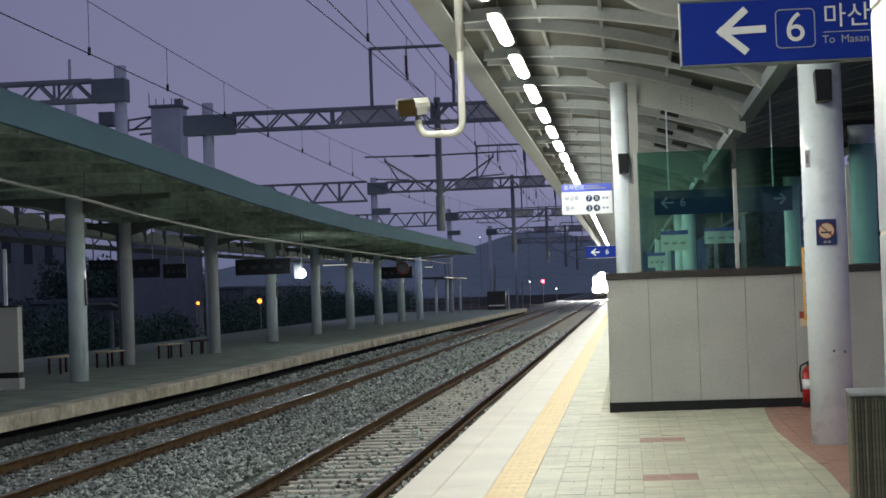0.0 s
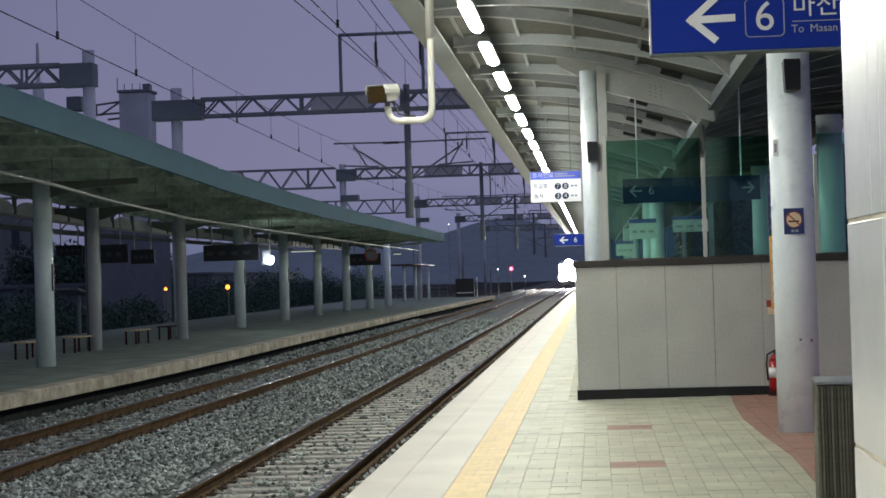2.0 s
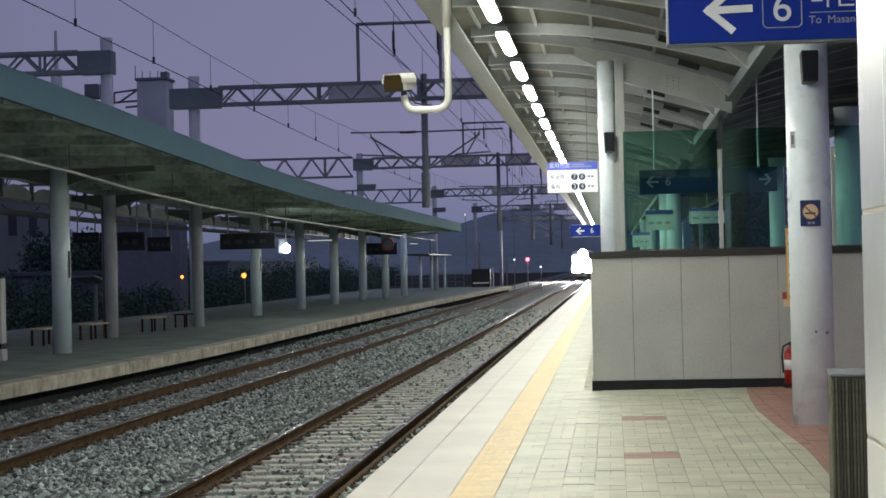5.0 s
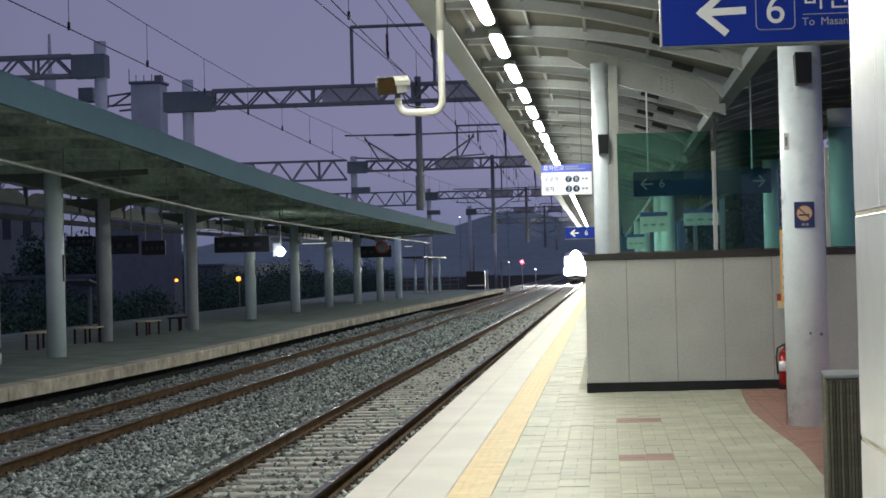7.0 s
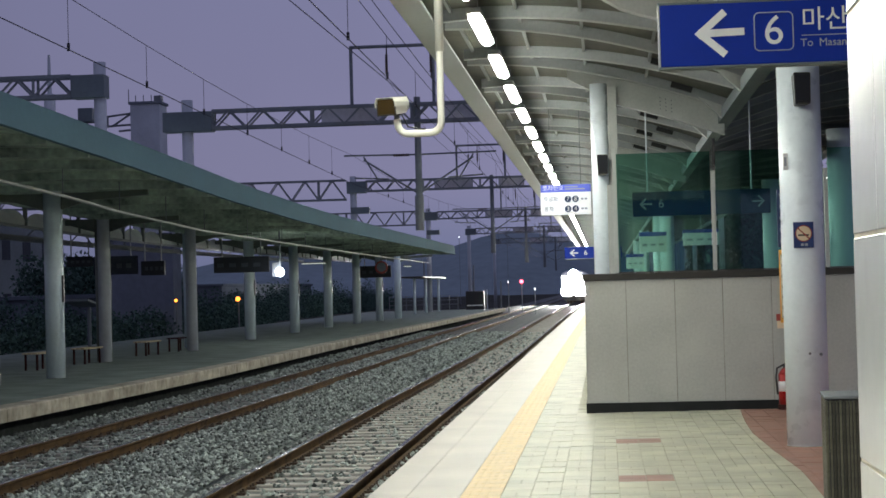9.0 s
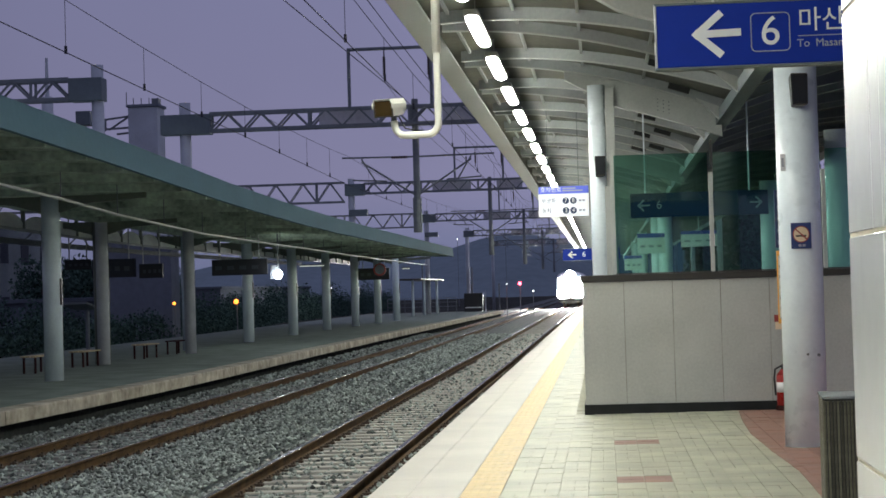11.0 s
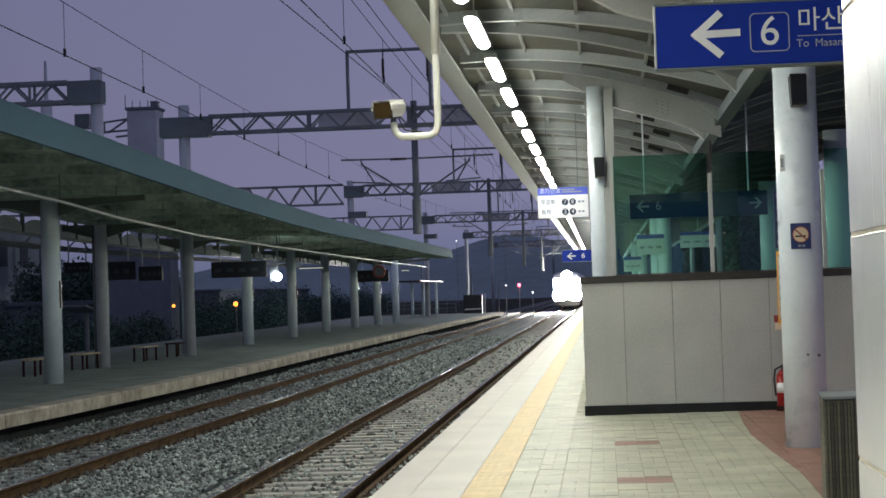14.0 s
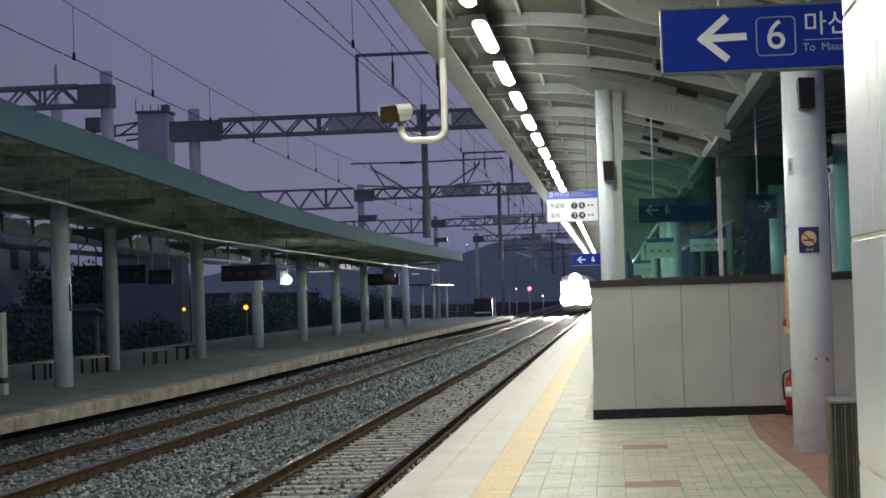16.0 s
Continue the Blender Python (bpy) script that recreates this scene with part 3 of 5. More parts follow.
def build_canopy_lights():
    f = thing("ceiling_light", (-1.48, 23.1, 4.98), "glaring white tube light under the canopy edge", "ceiling light", "row of canopy lights")
    bm = B()
    box(bm, -0.092, 0.092, -1.43, 1.43, 0.027, 0.10, 0.01)
    part("housing", bm, M_rib, f)
    bm = B()
    # rounded capsule drawn longer than the tube, with the lamp's bloom in its shape
    ring = [(0.088 * math.cos(radians(a)), (0.98 if a < 180 else -0.98) + 0.42 * math.sin(radians(a))) for a in list(range(0, 181, 12)) + list(range(180, 361, 12))]
    loft(bm, [[(x * k, y * (0.9 + 0.1 * k), z) for x, y in ring] for k, z in ((0.8, 0.0), (1.0, 0.014), (1.0, 0.026))], closed=True, caps=True)
    part("diffuser", bm, M_lamp, f, "glowing white diffuser")
    for y in (-0.6, 0.6):
        bm = B()
        rod(bm, (0, y, 0.10), (0, y, 0.40), 0.008, 6)
        part("hanger", bm, M_rib, f)
    for k in list(range(-8, 0)) + list(range(1, 36)):
        copy_thing(f, pose(-1.48, 23.1 + 3.95 * k, 4.98))


def build_columns():
    def column(x, y, r, h, material, label, group="", off=0.0):
        c = thing("column", (x, y, 0.0), label, "column", group)
        bm = B()
        rod(bm, (off, 0, 0.0), (off, 0, h), r, 40)
        part("shaft", bm, material, c, smooth=True)
        bm = B()
        rod(bm, (off, 0, 0.0), (off, 0, 0.02), r + 0.008, 40)
        part("base_ring", bm, M_concrete, c, "scuffed grey base ring", smooth=True)
        return c
    c = column(2.055, 18.6, 0.215, 4.24, M_white, "round white painted steel column with a no smoking plate", "canopy columns", -0.035)
    def loudspeaker(owner, x, y, z):
        """Tapered wall loudspeaker, tilted down, on a short bracket."""
        bm = B()
        loft(bm, [[(-w, d0, zz), (w, d0, zz), (w * 0.72, d1, zz), (-w * 0.72, d1, zz)] for zz, w, d0, d1 in ((0.0, 0.072, -0.055, 0.07), (0.012, 0.078, -0.065, 0.075), (0.30, 0.086, -0.085, 0.075), (0.315, 0.08, -0.078, 0.07))], closed=True, caps=True)
        sp = part("loudspeaker", bm, M_black, owner, "small black tapered loudspeaker")
        sp.location, sp.rotation_euler = (x, y, z), (radians(-6), 0, radians(10))
        bm = B()
        loft(bm, [[(-w, d - 0.006, zz), (w, d - 0.006, zz), (w, d, zz), (-w, d, zz)] for zz, w, d in ((0.03, 0.066, -0.0675), (0.285, 0.073, -0.0855))], closed=True, caps=True)
        part("grille", bm, M_farsign, sp)
        bm = B()
        box(bm, -0.03, 0.03, 0.06, 0.16, 0.12, 0.19, 0.005)
        part("bracket", bm, M_cap, sp)
        bm = B()
        box(bm, -0.05, 0.05, -0.09, -0.04, -0.012, 0.004, 0.003)
        part("badge_bar", bm, M_slat, sp)
    loudspeaker(c, -0.04, -0.30, 3.44)
    bm = B()
    rod(bm, (-0.02, -0.20, 0.95), (-0.02, -0.232, 0.95), 0.012, 8)
    rod(bm, (0.09, -0.19, 0.94), (0.09, -0.222, 0.94), 0.016, 8)
    part("bolt", bm, M_gantry, c)
    bm = B()
    box(bm, -0.225, -0.175, -0.165, -0.155, 2.80, 2.97, 0.003)
    nt = part("notice_strip", bm, M_signwhite, c, "small white notice strip")
    bm = B()
    box(bm, -0.215, -0.19, -0.168, -0.1655, 2.84, 2.93)
    part("marking_bar", bm, M_signgrey, nt)
    # plate: dark blue with a pale disc, a bar and a cigarette shape
    pl = B()
    box(pl, -0.15, 0.05, -0.238, -0.226, 2.01, 2.27, 0.004)
    plate = part("no_smoking_plate", pl, mat("dark blue plate", (0.02, 0.045, 0.17), 0.45, var=0.05), c, "dark blue plate with a struck out cigarette")
    d = B()
    rod(d, (-0.05, -0.2385, 2.155), (-0.05, -0.2415, 2.155), 0.078, 28)
    part("disc", d, M_cream, plate)
    d = B()
    tube(d, [(-0.05 + 0.079 * math.cos(radians(a)), -0.2415, 2.155 + 0.079 * math.sin(radians(a))) for a in range(0, 361, 15)], 0.005, 6)
    part("ring", d, M_signred, plate)
    d = B()
    bar(d, (-0.105, -0.243, 2.208), (0.005, -0.243, 2.102), 0.004, 0.013)
    part("strike", d, M_signred, plate)
    d = B()
    box(d, -0.105, 0.0, -0.2445, -0.2425, 2.13, 2.146)
    part("cigarette", d, M_black, plate)
    d = B()
    for x in (-0.08, -0.04):
        box(d, x, x + 0.03, -0.2405, -0.2385, 2.03, 2.055)
    part("caption_bar", d, M_signgrey, plate)
    # dark and orange boards fixed behind the column, seen almost edge on
    def strip_board(z0, z1, material, mark, label, x):
        s = B()
        box(s, x - 0.035, x + 0.02, 0.02, 0.06, z0, z1, 0.004)
        o = part("side_board", s, material, c, label)
        n = max(3, int((z1 - z0) / 0.105))
        if material is M_orange:
            t = B()
            box(t, x - 0.024, x + 0.010, 0.0165, 0.0195, z0 + 0.05, z1 - 0.05)
            part("inner_panel", t, M_coping, o, "pale inner panel")
        for i in range(n):
            z = z0 + (z1 - z0) * (i + 0.5) / n
            t = B()
            box(t, x - 0.014, x + 0.001, 0.0135, 0.016, z - 0.016, z + 0.014)
            part("marking_bar", t, mark, o)
    strip_board(2.03, 2.62, M_navy, M_signgrey, "narrow dark board with small pale marks", -0.245)
    strip_board(1.26, 2.0, M_orange, M_slat, "narrow orange board with dark marks", -0.24)

    c2 = column(-0.015, 29.4, 0.138, 4.95, M_white, "round white painted steel column behind the parapet", "canopy columns")
    loudspeaker(c2, 0.03, -0.235, 3.46)
    bm = B()
    box(bm, 0.142, 0.29, -0.08, 0.08, 0.0, 4.9, 0.006)
    part("downpipe", bm, M_rib, c2, "grey square downpipe")
    bm = B()
    box(bm, 0.10, 0.27, -0.16, 0.10, 0.0, 3.3, 0.006)
    part("pipe_cover", bm, M_rib, c2)
    for x, y in ((4.15, 32.0), (4.35, 47.5), (2.0, 57.5), (2.0, 66.0), (2.0, 90.0), (2.0, 110.0), (2.0, 8.0)):
        column(x, y, 0.225, 4.3, M_white, "round white painted steel canopy column", "canopy columns")


# ---- near platform things ----
def build_tile_wall():
    w = thing("wall_tiled", (0, 0, 0), "glossy white tiled wall with cream joints beside the camera", "wall", kind="structure")
    bm = B()
    X0, Y1 = 0.68, 4.95
    box(bm, X0 + 0.003, X0 + 0.9, -3.0, Y1 - 0.003, -0.03, 4.2)
    part("wall_core", bm, M_grout, w)
    def tile(w, end=False):
        t = B()
        if end:
            box(t, 0.006, 0.594, -0.0125, 0.0, 0.006, 0.594, 0.002)
        else:
            box(t, 0.0, 0.0125, 0.003, w - 0.003, 0.006, 0.594, 0.002)
        return mesh_of("wall_tile", t, M_tile)
    full, wide, narrow, end = tile(0.6), tile(0.44), tile(0.16), tile(0.6, True)
    for k in range(7):
        for j in range(8):
            y = Y1 - 0.6 * (j + 1)
            if k < 3:
                piece("wall_tile", full, w, (X0, y, 0.01 + 0.6 * k))
            else:
                piece("wall_tile", narrow, w, (X0, y, 0.01 + 0.6 * k))
                piece("wall_tile", wide, w, (X0, y + 0.16, 0.01 + 0.6 * k))
        piece("wall_tile", end, w, (X0 + 0.012, Y1, 0.01 + 0.6 * k))


def build_blue_sign():
    s = thing("hanging_sign", (0.385, 11.0, 2.99), "blue hanging platform sign with a white arrow and number", "sign")
    bm = B()
    box(bm, 0.0, 1.9, 0.0, 0.09, 0.012, 0.388, 0.006)
    part("sign_face", bm, M_blue, s, "deep blue sign face")
    bm = B()
    box(bm, -0.012, 1.91, -0.002, 0.094, -0.002, 0.012, 0.003)
    box(bm, -0.012, 1.91, -0.002, 0.094, 0.388, 0.402, 0.003)
    part("edge_rail", bm, M_plate, s, "dull grey edge rail")
    bm = B()
    box(bm, -0.012, 0.0, -0.004, 0.094, 0.012, 0.388, 0.003)
    part("end_cap", bm, M_rib, s, "bright silver end cap")
    # arrow
    bm = B()
    bar(bm, (0.245, -0.0036, 0.206), (0.505, -0.0036, 0.212), 0.006, 0.044)
    bar(bm, (0.222, -0.0045, 0.190), (0.39, -0.0045, 0.335), 0.006, 0.044)
    bar(bm, (0.222, -0.0054, 0.220), (0.39, -0.0054, 0.075), 0.006, 0.044)
    part("arrow", bm, M_signwhite, s)
    # rounded box round the number
    bm = B()
    pts = []
    for cx, cz, a0 in ((0.765, 0.29, 0), (0.595, 0.29, 90), (0.595, 0.12, 180), (0.765, 0.12, 270)):
        for a in range(0, 91, 15):
            pts.append((cx + 0.03 * math.cos(radians(a0 + a)), -0.004, cz + 0.03 * math.sin(radians(a0 + a))))
    pts.append(pts[0])
    tube(bm, pts, 0.0035, 6)
    part("number_box", bm, M_signgrey, s)
    words("number", "6", 0.25, M_signwhite, s, (0.68, -0.003, 0.205))
    words("lettering", "\ub9c8\uc0b0", 0.155, M_signwhite, s, (0.985, -0.003, 0.262))
    ln = B()
    box(ln, 0.845, 1.6, -0.004, 0.0, 0.172, 0.177)
    part("rule", ln, M_signgrey, s)
    for x, word in ((0.875, "To"), (1.03, "Masan")):
        words("small_lettering", word, 0.066, M_signgrey, s, (x, -0.003, 0.128))
    for x in (0.35, 1.55):
        r = B()
        rod(r, (x, 0.045, 0.4), (x, 0.045, roof_z(x + 0.385) + 0.20 - 3.0), 0.012, 8)
        part("hanger", r, M_rib, s)


def build_info_sign():
    s = thing("information_sign", (-1.22, 36.0, 3.10), "white lit sign with a blue heading and numbered discs", "sign")
    bm = B()
    box(bm, 0, 1.0, 0, 0.12, 0.0, 0.45, 0.005)
    part("panel", bm, glow("sign light box", (0.80, 0.81, 0.85), 0.25), s, "white light box face")
    bm = B()
    box(bm, 0.003, 0.997, -0.004, 0.12, 0.455, 0.60, 0.004)
    part("heading_band", bm, glow("lit blue band", (0.08, 0.11, 0.52), 0.3), s, "blue heading band")
    words("heading", "\ud638\ucc28\ubc88\ud638", 0.115, M_signwhite, s, (0.25, -0.006, 0.53), depth=0.001)
    for z in (0.555, 0.51):
        hd = B()
        box(hd, 0.48, 0.88 if z < 0.53 else 0.74, -0.007, -0.0045, z - 0.012, z + 0.012)
        part("heading_bar", hd, M_signgrey, s)
    for r, nums, kind in ((0.31, "78", "\ubb34\uad81\ud654"), (0.115, "34", "\ub3d9\ucc28")):
        words("lettering", kind, 0.105, M_navy, s, (0.20 if len(kind) > 2 else 0.16, -0.003, r), depth=0.001)
        for i in range(2):
            tb = B()
            box(tb, 0.80 + i * 0.07, 0.85 + i * 0.07, -0.004, -0.001, r - 0.018, r + 0.018)
            part("text_bar", tb, M_signgrey, s)
        for i, ch in enumerate(nums):
            d = B()
            rod(d, (0.54 + i * 0.15, -0.001, r), (0.54 + i * 0.15, -0.006, r), 0.066, 20)
            disc = part("number_disc", d, M_navy, s)
            words("number", ch, 0.12, M_signwhite, disc, (0.54 + i * 0.15, -0.007, r), depth=0.001)
    for x in (0.2, 0.8):
        r = B()
        rod(r, (x, 0.06, 0.6), (x, 0.06, roof_z(x - 1.22) + 0.20 - 3.10), 0.007, 8)
        part("hanger", r, M_gantry, s)


def build_far_blue_sign():
    s = thing("hanging_sign", (-1.45, 67.0, 2.66), "blue hanging platform sign further along the platform", "sign", "blue platform signs")
    bm = B()
    box(bm, 0, 2.1, 0, 0.1, 0.012, 0.44, 0.006)
    part("sign_face", bm, M_blue, s, "deep blue sign face")
    bm = B()
    box(bm, -0.01, 2.11, -0.003, 0.103, 0.44, 0.456, 0.003)
    box(bm, -0.01, 2.11, -0.003, 0.103, -0.004, 0.012, 0.003)
    part("edge_rail", bm, M_rib, s, "bright edge rail")
    a = B()
    bar(a, (0.22, -0.004, 0.22), (0.50, -0.004, 0.22), 0.006, 0.05)
    bar(a, (0.20, -0.0048, 0.20), (0.36, -0.0048, 0.34), 0.006, 0.05)
    bar(a, (0.20, -0.0056, 0.24), (0.36, -0.0056, 0.10), 0.006, 0.05)
    part("arrow", a, M_signwhite, s)
    words("number", "6", 0.27, M_signwhite, s, (0.78, -0.003, 0.22))
    for x in (0.35, 1.75):
        r = B()
        rod(r, (x, 0.05, 0.456), (x, 0.05, roof_z(x - 1.45) + 0.20 - 2.66), 0.010, 8)
        part("hanger", r, M_gantry, s)


def build_inner_signs():
    s = thing("hanging_sign", (0.50, 30.0, 2.80), "dark blue unlit direction sign hung behind the green glass", "sign")
    bm = B()
    box(bm, 0, 2.25, 0, 0.1, 0, 0.40, 0.006)
    part("sign_face", bm, M_navy, s)
    for x, d in ((0.22, -1), (2.05, 1)):
        a = B()
        bar(a, (x - 0.1, -0.004, 0.2), (x + 0.1, -0.004, 0.2), 0.006, 0.03)
        bar(a, (x + d * 0.1, -0.0045, 0.19), (x, -0.0045, 0.29), 0.006, 0.03)
        bar(a, (x + d * 0.1, -0.0045, 0.21), (x, -0.0045, 0.11), 0.006, 0.03)
        part("arrow", a, M_signgrey, s)
    words("number", "6", 0.2, M_signgrey, s, (0.47, -0.003, 0.2))
    dim = mat("dim lettering", (0.04, 0.055, 0.10), 0.5)
    for i in range(10):
        b = B()
        box(b, 0.64 + i * 0.12, 0.72 + i * 0.12, -0.004, 0, 0.22 - 0.002 * i, 0.29)
        part("text_bar", b, dim, s)
    for x in (0.25, 1.95):
        r = B()
        rod(r, (x, 0.05, 0.4), (x, 0.05, roof_z(x + 0.5) + 0.20 - 2.80), 0.014, 8)
        part("hanger", r, M_white, s)
    for x, y, z, w, h in ((0.98, 50.0, 2.55, 0.75, 0.55), (2.0, 46.0, 2.62, 0.9, 0.4), (0.75, 62.0, 2.2, 0.6, 0.5)):
        t = thing("hanging_sign", (x, y, z), "small white information sign hung far behind the glass", "sign", "far hanging signs")
        bm = B()
        box(bm, 0, w, 0, 0.1, 0, h * 0.78, 0.005)
        part("panel", bm, M_signwhite, t)
        bm = B()
        box(bm, 0, w, 0, 0.1, h * 0.79, h, 0.005)
        part("heading_band", bm, M_signblue, t)
        for i in range(3):
            bm = B()
            box(bm, 0.08 + i * w * 0.3, 0.08 + i * w * 0.3 + w * 0.18, -0.004, -0.001, h * 0.3, h * 0.42)
            part("text_bar", bm, M_signgrey, t)
        bm = B()
        rod(bm, (w / 2, 0.05, h), (w / 2, 0.05, 5.1 - z), 0.012, 8)
        part("hanger", bm, M_rib, t)


def build_cctv():
    c = thing("security_camera", (-1.18, 13.5, 2.86), "cream security camera on a bent pipe under the canopy", "security camera")
    pts = [(0.0, 0, 2.64), (0.0, 0, 1.2), (0.0, 0, 0.10)]
    for a in range(0, 91, 15):
        pts.append((-0.085 + 0.085 * math.cos(radians(a)), 0, 0.095 - 0.085 * math.sin(radians(a))))
    pts.append((-0.245, 0, 0.008))
    for a in range(15, 91, 15):
        pts.append((-0.25 - 0.08 * math.sin(radians(a)), 0, 0.09 - 0.082 * math.cos(radians(a))))
    pts.append((-0.335, 0, 0.12))
    bm = B()
    tube(bm, pts, 0.027, 14)
    part("pipe", bm, M_cctv, c, "cream painted bent pipe", smooth=True)
    bm = B()
    rod(bm, (0, 0, 0.62), (0, 0, 2.45), 0.034, 14)
    part("sleeve", bm, M_cctv, c, smooth=True)
    bm = B()
    rod(bm, (-0.335, 0, 0.10), (-0.335, 0, 0.17), 0.022, 10)
    box(bm, -0.37, -0.30, -0.03, 0.03, 0.15, 0.175, 0.004)
    part("bracket", bm, M_gantry, c)
    bm = B()
    front = [(-0.078, -0.058), (0.078, -0.058), (0.082, 0.03), (0.066, 0.066), (-0.066, 0.066), (-0.082, 0.03)]
    loft(bm, [[(x * k, y, z * m + dz) for x, z in front] for y, k, m, dz in ((-0.09, 1.0, 1.0, 0.0), (0.06, 1.0, 0.95, 0.004), (0.15, 0.72, 0.6, 0.02))], closed=True, caps=True)
    h = part("housing", bm, M_cctv, c, "cream tapered weather housing")
    h.location = (-0.365, 0, 0.215)
    h.rotation_euler = (radians(6), 0, radians(-24))
    bm = B()
    top = [(-0.088, 0.0), (-0.088, 0.034), (-0.07, 0.072), (0.07, 0.072), (0.088, 0.034), (0.088, 0.0), (0.084, 0.0), (0.084, 0.033), (0.068, 0.068), (-0.068, 0.068), (-0.084, 0.033), (-0.084, 0.0)]
    loft(bm, [[(x, y, z + dz) for x, z in top] for y, dz in ((-0.115, 0.0), (0.10, 0.0))], closed=True, caps=True)
    part("sun_hood", bm, M_cctv, h, "pale folded sun hood")
    bm = B()
    box(bm, -0.073, 0.073, -0.100, -0.088, -0.054, 0.06, 0.004)
    part("window", bm, M_lens, h, "dark smoked front window")
    bm = B()
    for a, b, z0, z1 in ((-0.081, -0.072, -0.06, 0.03), (0.072, 0.081, -0.06, 0.03), (-0.081, 0.081, -0.064, -0.053)):
        box(bm, a, b, -0.101, -0.089, z0, z1, 0.003)
    part("window_frame", bm, M_cap, h)
    bm = B()
    tube(bm, [(-0.30, 0.0, 0.16), (-0.25, -0.02, 0.06), (-0.18, -0.02, 0.045), (-0.12, 0, 0.04)], 0.006, 6)
    part("cable", bm, M_black, c, smooth=True)


def build_bin():
    b = thing("litter_bin", (1.30, 11.0, 0.0), "tall dark slatted litter bin with a steel top", "litter bin")
    bm = B()
    box(bm, 0.02, 0.60, 0.02, 0.50, 0.03, 0.96)
    part("liner", bm, M_black, b)
    s = B()
    box(s, -0.0068, 0.0068, -0.007, 0.007, 0.0, 0.94, 0.003)
    sm = mesh_of("slat", s, M_slat)
    for i in range(31):
        piece("slat", sm, b, (0.012 + i * 0.02, 0.008, 0.03))
    for j in range(23):
        piece("slat", sm, b, (0.008, 0.04 + j * 0.021, 0.03), math.pi / 2)
    bm = B()
    box(bm, -0.004, 0.634, -0.006, 0.525, 0.975, 0.995, 0.006)
    part("top_plate", bm, M_gantry, b, "dull steel top plate")
    bm = B()
    box(bm, 0.0, 0.62, 0.0, 0.52, 0.0, 0.03)
    part("foot", bm, M_dark, b)
    b.rotation_euler.z = radians(-4)


def build_extinguisher():
    e = thing("fire_extinguisher", (2.30, 23.80, 0.05), "red fire extinguisher with a white label by the wall", "fire extinguisher")
    bm = B()
    rod(bm, (0, 0, 0), (0, 0, 0.42), 0.085, 24)
    rod(bm, (0, 0, 0.42), (0, 0, 0.50), 0.085, 24, 0.03)
    part("cylinder", bm, M_red, e, smooth=True)
    bm = B()
    rod(bm, (0, 0, 0.20), (0, 0, 0.33), 0.0865, 24)
    part("label_band", bm, M_signwhite, e, "white paper label", smooth=True)
    bm = B()
    rod(bm, (0, 0, 0.50), (0, 0, 0.54), 0.022, 10)
    bar(bm, (-0.02, 0, 0.545), (0.09, 0, 0.575), 0.02, 0.02)
    bar(bm, (-0.02, 0, 0.53), (0.09, 0, 0.535), 0.02, 0.012)
    part("valve", bm, M_black, e)
    bm = B()
    tube(bm, [(-0.02, 0, 0.54), (-0.10, -0.02, 0.50), (-0.115, -0.02, 0.38), (-0.10, -0.02, 0.16)], 0.013, 8)
    part("hose", bm, M_black, e, smooth=True)
    bm = B()
    rod(bm, (0, 0, -0.045), (0, 0, 0.03), 0.10, 20)
    part("stand", bm, M_benchred, e, "dull red stand")
    s = thing("wall_plate", (2.29, 23.985, 1.16), "small red and cream notice plate on the wall", "notice")
    bm = B()
    box(bm, -0.06, 0.06, -0.012, 0.012, 0.0, 0.09, 0.003)
    part("upper", bm, M_signred, s)
    bm = B()
    box(bm, -0.05, 0.06, -0.012, 0.012, -0.10, -0.004, 0.003)
    part("lower", bm, M_cream, s)


# ---- far platform ----
FAR_Z = -0.08


def build_far_platform():
    pl = thing("platform", (0, 0, 0), "dim island platform with a stained concrete edge", "platform", kind="structure")

    def ex(y):
        return along(FAR_EDGE_LINE, y)
    ys = [y for y, _ in FAR_EDGE_LINE]
    bm = B()
    loft(bm, [[(ex(y) - 0.5, y, FAR_Z), (ex(y) - 0.5, y, -1), (-19.5, y, -1), (-19.5, y, FAR_Z)] for y in ys], closed=True, caps=True)
    part("platform_body", bm, M_farpave, pl, "dull dark paving")
    for i in range(48):
        y0, y1 = 5 + 3.0 * i, 5 + 3.0 * i + 2.985
        bm = B()
        loft(bm, [[(ex(y), y, FAR_Z - 0.02), (ex(y), y, FAR_Z - 0.23), (ex(y) - 0.45, y, FAR_Z - 0.23), (ex(y) - 0.45, y, FAR_Z + 0.006), (ex(y) - 0.02, y, FAR_Z + 0.006)] for y in (y0, y1)], closed=True, caps=True)
        part("edge_stone", bm, M_faredge, pl)
    # set-back strip below the edge stones, its shade painted in
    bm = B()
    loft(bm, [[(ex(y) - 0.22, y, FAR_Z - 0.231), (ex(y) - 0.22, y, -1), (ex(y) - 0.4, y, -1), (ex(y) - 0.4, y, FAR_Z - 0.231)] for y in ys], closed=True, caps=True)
    part("edge_recess", bm, M_recess_shade, pl, "recess under the edge, coloured dark for its shade")


FAR_PROFILE = [(5, 5.0), (15, 4.68), (25, 4.43), (32, 4.29), (37, 4.17), (43, 4.02), (52, 3.89), (60, 3.83), (70, 3.81), (90, 3.81), (107.5, 3.81)]


def fz(y):
    for (a, za), (b, zb) in zip(FAR_PROFILE, FAR_PROFILE[1:]):
        if a <= y <= b:
            return za + (zb - za) * (y - a) / (b - a)
    return FAR_PROFILE[-1][1]


